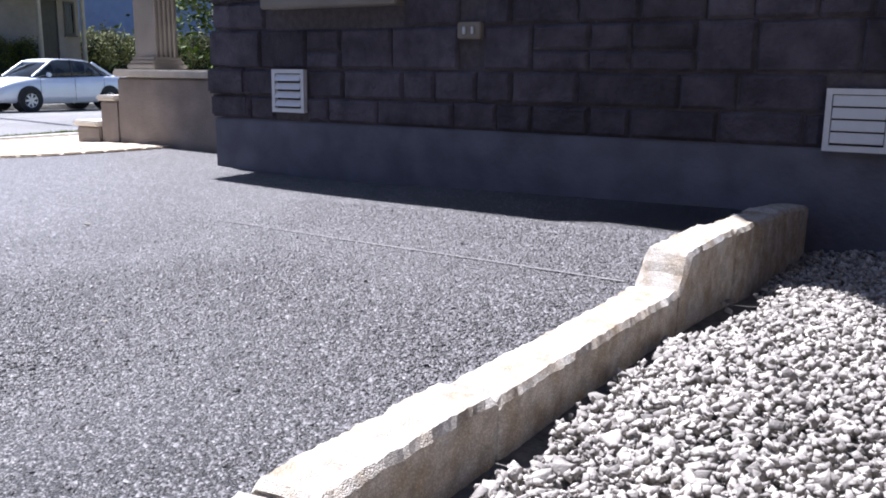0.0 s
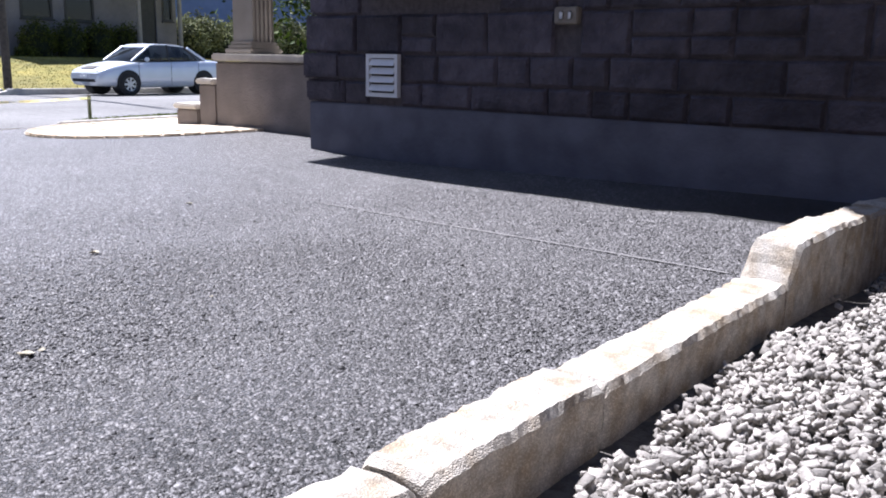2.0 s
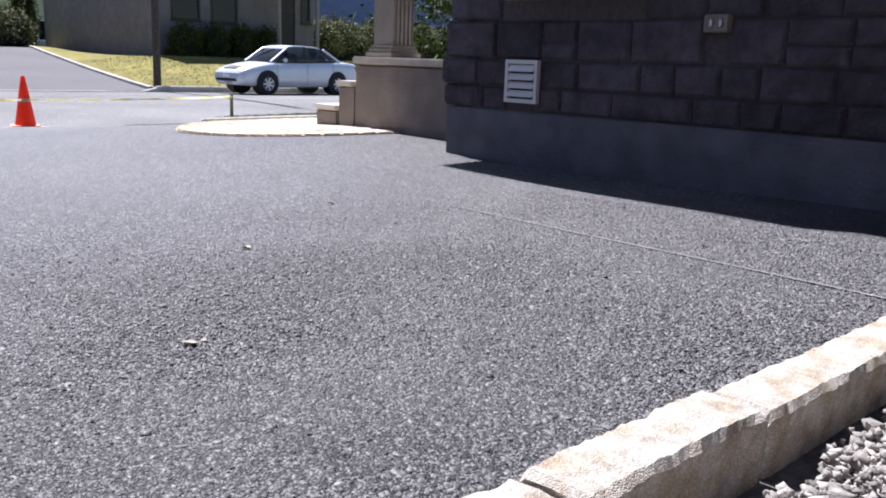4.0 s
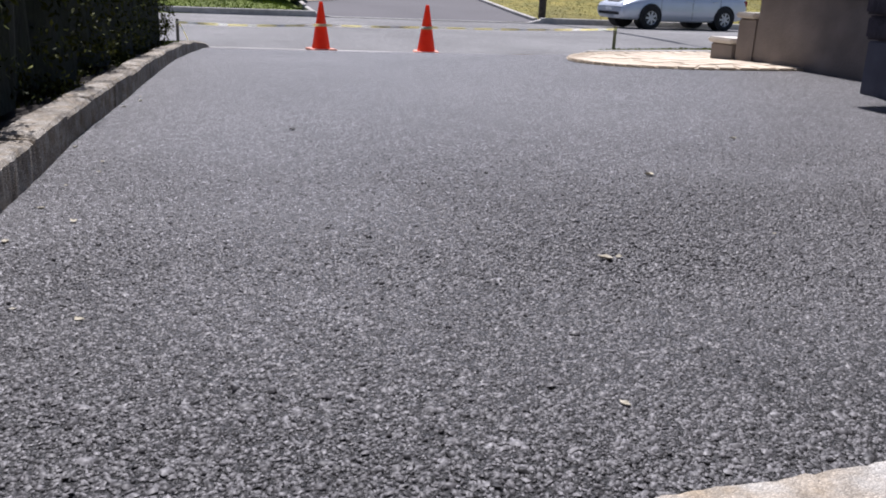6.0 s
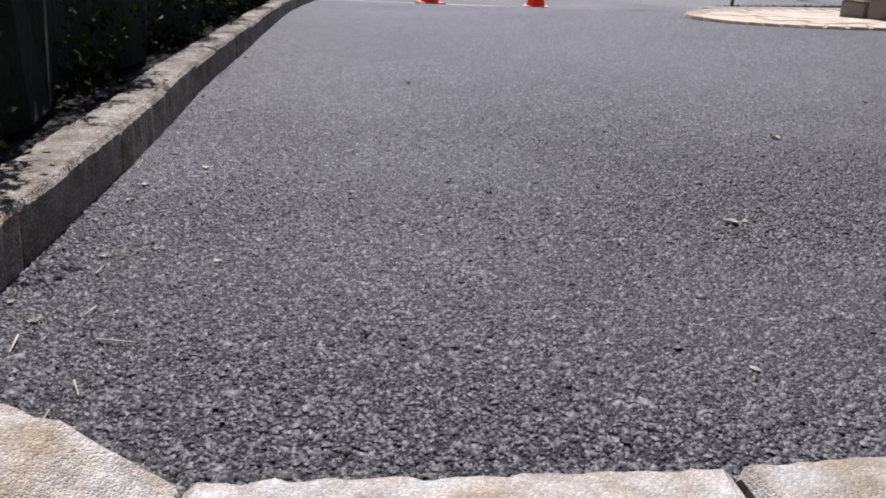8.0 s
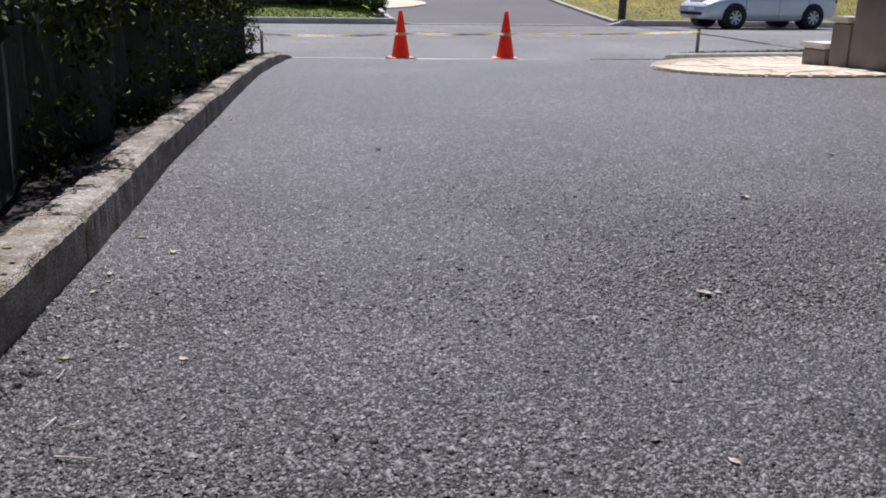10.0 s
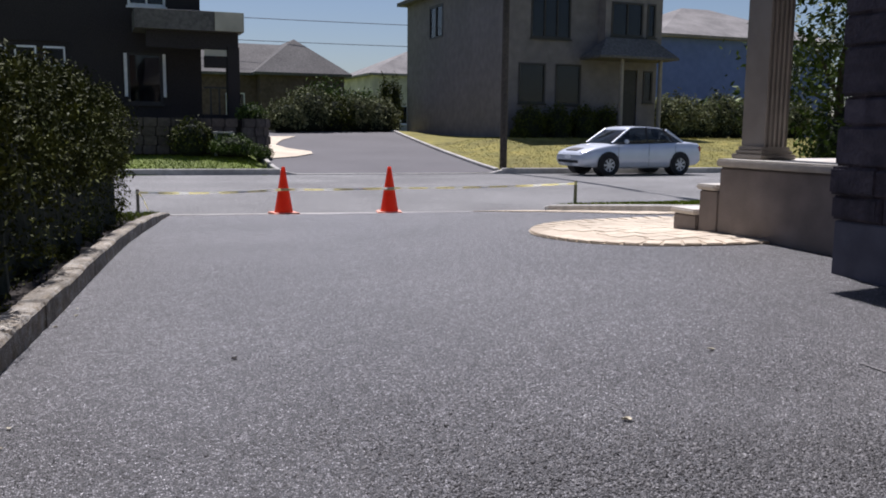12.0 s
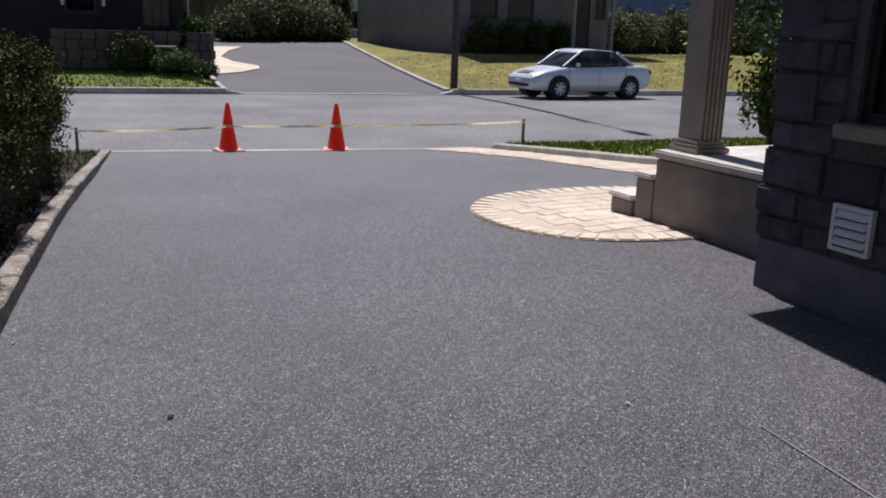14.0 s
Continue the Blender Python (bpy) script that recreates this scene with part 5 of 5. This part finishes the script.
for k, (za, zb) in enumerate(((8.9, 8.9), (7.35, 7.3))):
    cu = bpy.data.curves.new("cable", 'CURVE')
    cu.dimensions, cu.bevel_depth = '3D', 0.022
    sp = cu.splines.new('POLY')
    sp.points.add(20)
    for q in range(21):
        u = q / 20
        sp.points[q].co = (-20 + 75 * u, 68 - 6 * u, za + (zb - za) * u - 2.0 * 4 * u * (1 - u) * 0.3, 1)
    cu.materials.append(CABLE)
    tagged(new("overhead_cable", cu), "thin black overhead cable against the sky", "cable", "overhead cables")


# ---- the parked car ----
def loft(stations, sect):
    bm = bmesh.new()
    rings = []
    for s in stations:
        half = sect(*s)
        full = half + [(-y, z) for y, z in half[::-1][1:]]
        rings.append([bm.verts.new((s[0], y, z)) for y, z in full])
    for a, b in zip(rings, rings[1:]):
        for j in range(len(a) - 1):
            bm.faces.new((a[j], b[j], b[j + 1], a[j + 1]))
        bm.faces.new((a[-1], b[-1], b[0], a[0]))
    bm.faces.new(rings[0])
    bm.faces.new(rings[-1][::-1])
    bmesh.ops.recalc_face_normals(bm, faces=bm.faces)
    return bm


def parked_car(m):
    """Front towards +x; origin on the road midway between the axles."""
    car = thing("car", m, "silver four-door saloon car parked at the far kerb", "car")
    ST = [(-2.27, 0.46, 0.76, 0.60), (-2.22, 0.36, 0.86, 0.70), (-2.10, 0.30, 0.955, 0.77), (-1.75, 0.24, 0.985, 0.82), (-1.31, 0.22, 0.985, 0.845), (-0.7, 0.20, 0.965, 0.855), (0.0, 0.20, 0.945, 0.855), (0.7, 0.20, 0.935, 0.855), (1.05, 0.20, 0.925, 0.85), (1.31, 0.22, 0.895, 0.84), (1.7, 0.23, 0.82, 0.81), (1.98, 0.25, 0.735, 0.775), (2.10, 0.28, 0.685, 0.735), (2.18, 0.34, 0.61, 0.67), (2.20, 0.40, 0.54, 0.62)]
    body = part("body", loft(ST, lambda x, lo, be, hw: [(0, lo), (hw * 0.86, lo), (hw * 0.97, lo + 0.06), (hw, lo + 0.45 * (be - lo)), (hw * 0.985, lo + 0.72 * (be - lo)), (hw * 0.95, be - 0.045), (hw * 0.88, be - 0.012), (hw * 0.5, be + 0.014), (0, be + 0.02)]), PAINT, car, "", True)
    CB = [(-1.62, 0.955, 0.62, 0.975), (-1.30, 0.955, 0.70, 1.13), (-0.92, 0.955, 0.74, 1.33), (-0.70, 0.955, 0.745, 1.395), (-0.2, 0.94, 0.75, 1.425), (0.2, 0.93, 0.75, 1.425), (0.42, 0.92, 0.75, 1.385), (0.75, 0.92, 0.74, 1.20), (1.12, 0.91, 0.66, 0.955)]
    part("cabin_glass", loft(CB, lambda x, lo, hw, top: [(0, lo), (hw, lo), (hw - 0.02, lo + 0.3 * (top - lo)), (hw - 0.155 * (top - lo) / 0.49, top - 0.03), (hw - 0.24 * (top - lo) / 0.49, top), (0, top + 0.012)]), CAR_GLASS, car, "tinted windows", True)
    RF = [(-0.98, 1.30, 0.60), (-0.88, 1.36, 0.60), (-0.66, 1.415, 0.585), (-0.2, 1.442, 0.585), (0.2, 1.442, 0.585), (0.40, 1.415, 0.59), (0.52, 1.355, 0.60)]
    part("roof", loft(RF, lambda x, z, hw: [(0, z - 0.03), (hw, z - 0.035), (hw + 0.015, z - 0.015), (hw - 0.03, z), (0, z + 0.012)]), PAINT, car, "", True)

    def bar(name, a, b, r, mt, label=""):
        A, B = Vector(a), Vector(b)
        bm = bmesh.new()
        bmesh.ops.create_cone(bm, cap_ends=True, segments=8, radius1=r, radius2=r, depth=(B - A).length)
        bm.transform(Matrix.Translation((A + B) / 2) @ (B - A).to_track_quat('Z', 'Y').to_matrix().to_4x4())
        return part(name, bm, mt, car, label)
    for s in (-1, 1):
        bar("pillar", (1.10, s * 0.665, 0.945), (0.46, s * 0.60, 1.375), 0.030, PAINT)
        bar("pillar", (-0.12, s * 0.755, 0.94), (-0.16, s * 0.615, 1.42), 0.026, FRAME_DARK)
        bar("pillar", (-1.58, s * 0.62, 0.97), (-0.90, s * 0.61, 1.345), 0.045, PAINT)
        bar("rear_quarter_bar", (-1.18, s * 0.722, 0.97), (-0.78, s * 0.625, 1.375), 0.022, FRAME_DARK)
        bar("belt_trim", (1.05, s * 0.762, 0.93), (-1.45, s * 0.74, 0.972), 0.012, FRAME_DARK)
        bm = boxed(0.0, -0.08, -0.06, 0.10, 0.08, 0.06, bevel=0.03)
        part("mirror", bm, PAINT, car, "body-coloured door mirror").location = (0.70, s * 0.92, 1.0)
        for x0 in (0.98, -0.13, -1.12):
            part("door_seam", boxed(x0 - 0.004, -0.002, 0.28, x0 + 0.004, 0.002, 0.92), DARK, car).location = (0, s * 0.856, 0)
        for x0 in (-0.02, -1.0):
            part("door_handle", boxed(x0, -0.012, 0.775, x0 + 0.16, 0.012, 0.80, bevel=0.006), PAINT, car).location = (0, s * 0.855, 0)
        part("side_moulding", boxed(-1.0, -0.008, 0.50, 0.95, 0.008, 0.55, bevel=0.004), PAINT, car).location = (0, s * 0.858, 0)
        bm = bmesh.new()
        bmesh.ops.create_uvsphere(bm, u_segments=12, v_segments=8, radius=1.0, matrix=Matrix.Diagonal((0.16, 0.20, 0.065, 1)))
        h = part("headlight", bm, CHROME, car, "clear headlamp")
        h.matrix_basis = pose(1.98, s * 0.50, 0.665, 0, 12, s * -24)
        part("tail_light", boxed(-2.20, -0.10, 0.70, -2.02, 0.10, 0.86, bevel=0.02), RED_LENS, car, "red tail lamp").location = (0, s * 0.655, 0)
        for x in (1.31, -1.31):
            bm = bmesh.new()
            bmesh.ops.create_cone(bm, cap_ends=True, segments=32, radius1=0.365, radius2=0.365, depth=0.36, matrix=Matrix.Rotation(math.pi / 2, 4, 'X'))
            part("wheel_arch", bm, DARK, car, "dark wheel arch").location = (x, s * 0.685, 0.335)
            wh = bmesh.new()
            prof = [(0.19, -0.095), (0.285, -0.095), (0.305, -0.07), (0.305, 0.07), (0.285, 0.095), (0.19, 0.095)]
            rings = [[wh.verts.new((r * math.cos(a), w, r * math.sin(a))) for a in np.linspace(0, 2 * math.pi, 32, endpoint=False)] for r, w in prof]
            for a, b in zip(rings, rings[1:] + rings[:1]):
                for j in range(32):
                    wh.faces.new((a[j], a[(j + 1) % 32], b[(j + 1) % 32], b[j]))
            bmesh.ops.recalc_face_normals(wh, faces=wh.faces)
            tyre = part("wheel", wh, RUBBER, car, "black tyre", True)
            tyre.location = (x, s * 0.79, 0.305)
            bm = bmesh.new()
            bmesh.ops.create_cone(bm, cap_ends=True, segments=32, radius1=0.20, radius2=0.20, depth=0.03, matrix=Matrix.Translation((0, s * 0.055, 0)) @ Matrix.Rotation(math.pi / 2, 4, 'X'))
            part("disc", bm, DARK, tyre, "dark recess")
            for k in range(7):
                b2 = boxed(0.03, -0.012, -0.028, 0.20, 0.012, 0.028, bevel=0.008)
                sp_ = part("spoke", b2, RIM, tyre)
                sp_.matrix_basis = Matrix.Translation((0, s * 0.078, 0)) @ Matrix.Rotation(k * 2 * math.pi / 7, 4, 'Y')
            bm = bmesh.new()
            bmesh.ops.create_cone(bm, cap_ends=True, segments=20, radius1=0.055, radius2=0.045, depth=0.04, matrix=Matrix.Translation((0, s * 0.082, 0)) @ Matrix.Rotation(-s * math.pi / 2, 4, 'X'))
            part("hub", bm, RIM, tyre)
            bm = bmesh.new()
            ro = [[bm.verts.new((r * math.cos(a), s * w, r * math.sin(a))) for a in np.linspace(0, 2 * math.pi, 32, endpoint=False)] for r, w in ((0.175, 0.08), (0.20, 0.093), (0.205, 0.085))]
            for a, b in zip(ro, ro[1:]):
                for j in range(32):
                    bm.faces.new((a[j], a[(j + 1) % 32], b[(j + 1) % 32], b[j]))
            bmesh.ops.recalc_face_normals(bm, faces=bm.faces)
            part("rim", bm, RIM, tyre)
    part("grille", boxed(2.06, -0.36, 0.60, 2.165, 0.36, 0.655, bevel=0.015), DARK, car, "dark grille slot")
    part("lower_intake", boxed(2.06, -0.55, 0.36, 2.215, 0.55, 0.46, bevel=0.02), DARK, car, "dark bumper intake")
    part("bumper_seam", boxed(2.0, -0.66, 0.575, 2.20, 0.66, 0.585), DARK, car)
    part("number_plate", boxed(2.14, -0.15, 0.475, 2.222, 0.15, 0.545, bevel=0.004), WHITE, car, "pale number plate")
    hv = part("hood_vent", boxed(1.62, -0.30, 0.81, 1.90, 0.30, 0.85, bevel=0.01), FRAME_DARK, car, "dark bug deflector on the bonnet")
    hv.matrix_basis = pose(0, 0, 0.33, 0, 14.5, 0) @ Matrix.Translation((0.02, 0, 0.065))
    for x in (0.25, -0.75):
        for s in (-0.36, 0.36):
            st = part("seat_back", boxed(-0.06, -0.22, 0.45, 0.07, 0.22, 1.12, bevel=0.05), FRAME_DARK, car, "dark seat back")
            st.matrix_basis = pose(x, s, 0, 0, -10, 0)
    part("dashboard", boxed(0.6, -0.66, 0.6, 0.95, 0.66, 0.92, bevel=0.04), FRAME_DARK, car)
    return car


FW, RW = Vector((14.50, 23.20)), Vector((17.12, 23.32))
d = (FW - RW).normalized()
nrm = Vector((d.y, -d.x))
mid = (FW + RW) / 2 + nrm * 0.86
if mid.y < 23.2:
    mid = (FW + RW) / 2 - nrm * 0.86
parked_car(pose(mid.x, mid.y, -0.676, 0, 0, math.degrees(math.atan2(d.y, d.x))))

# ---- small litter on the drive, and the pale seam ----
def litter(x, y, s, seed, name="dry_leaf", label="dry curled leaf lying on the asphalt", mt=LITTER):
    r = random.Random(seed)
    bm = bmesh.new()
    bmesh.ops.create_grid(bm, x_segments=4, y_segments=3, size=1)
    curl, bend = r.uniform(0.3, 0.7), r.uniform(-0.4, 0.4)
    for v in bm.verts:
        x_, y_ = v.co.x, v.co.y * (1.05 - v.co.x * v.co.x) * 0.55
        v.co = Vector((x_ * s * r.uniform(0.85, 1.15), y_ * s + bend * s * x_ * x_, s * (curl * y_ * y_ * 2.2 + 0.25 * x_ * x_ + r.uniform(-0.08, 0.08))))
    bmesh.ops.solidify(bm, geom=bm.faces[:], thickness=s * 0.06)
    ob = part(name, bm, mt, None)
    ob.matrix_world = pose(x, y, float(drive_z(x, y)) + s * 0.22, 0, 0, r.uniform(0, 360))
    return tagged(ob, label, "litter", "litter on the drive")


for k, (x, y, s) in enumerate(((1.063, 2.26, 0.017), (1.10, 2.265, 0.012), (1.639, 3.0, 0.016), (0.756, 4.15, 0.018), (1.549, 2.33, 0.008), (2.37, 3.56, 0.013), (0.757, 1.67, 0.009), (0.025, 2.86, 0.014), (0.06, 2.2, 0.010))):
    litter(x, y, s, k, mt=LITTER if k != 3 else SOIL)
rr = random.Random(8)
for k in range(16):
    y = rr.uniform(1.75, 5.5)
    litter(left_edge(y) + abs(rr.gauss(0, 0.10)) + 0.02, y, rr.uniform(0.006, 0.013), 40 + k, "twig_crumb", "small pale plant crumb beside the kerb")
for k in range(9):
    y = rr.uniform(1.62, 2.35)
    x = left_edge(y) + rr.uniform(0.06, 0.26)
    bm = bmesh.new()
    L_ = rr.uniform(0.03, 0.06)
    bmesh.ops.create_cone(bm, cap_ends=True, segments=5, radius1=0.0016, radius2=0.0008, depth=L_)
    for v in bm.verts:
        v.co.x += 0.004 * math.sin(v.co.z * 60)
    tw = part("dry_twig", bm, LITTER, None)
    tw.matrix_world = pose(x, y, float(drive_z(x, y)) + 0.007, 90, 0, rr.uniform(0, 360))
    tagged(tw, "thin dry pale twig lying on the asphalt", "twig", "litter on the drive")
bm = bmesh.new()
seam = [(2.52, 1.44), (2.56, 1.9), (2.60, 2.4), (2.655, 2.9), (2.69, 3.2)]
vs = [(bm.verts.new((x - 0.005, y, float(drive_z(x, y)) + 0.0062)), bm.verts.new((x + 0.005, y, float(drive_z(x, y)) + 0.0062))) for x, y in seam]
for a, b in zip(vs, vs[1:]):
    bm.faces.new((a[0], a[1], b[1], b[0]))
structure("trim_asphalt_seam", bm, SEAM, "faint pale seam in the fresh asphalt", "seam")
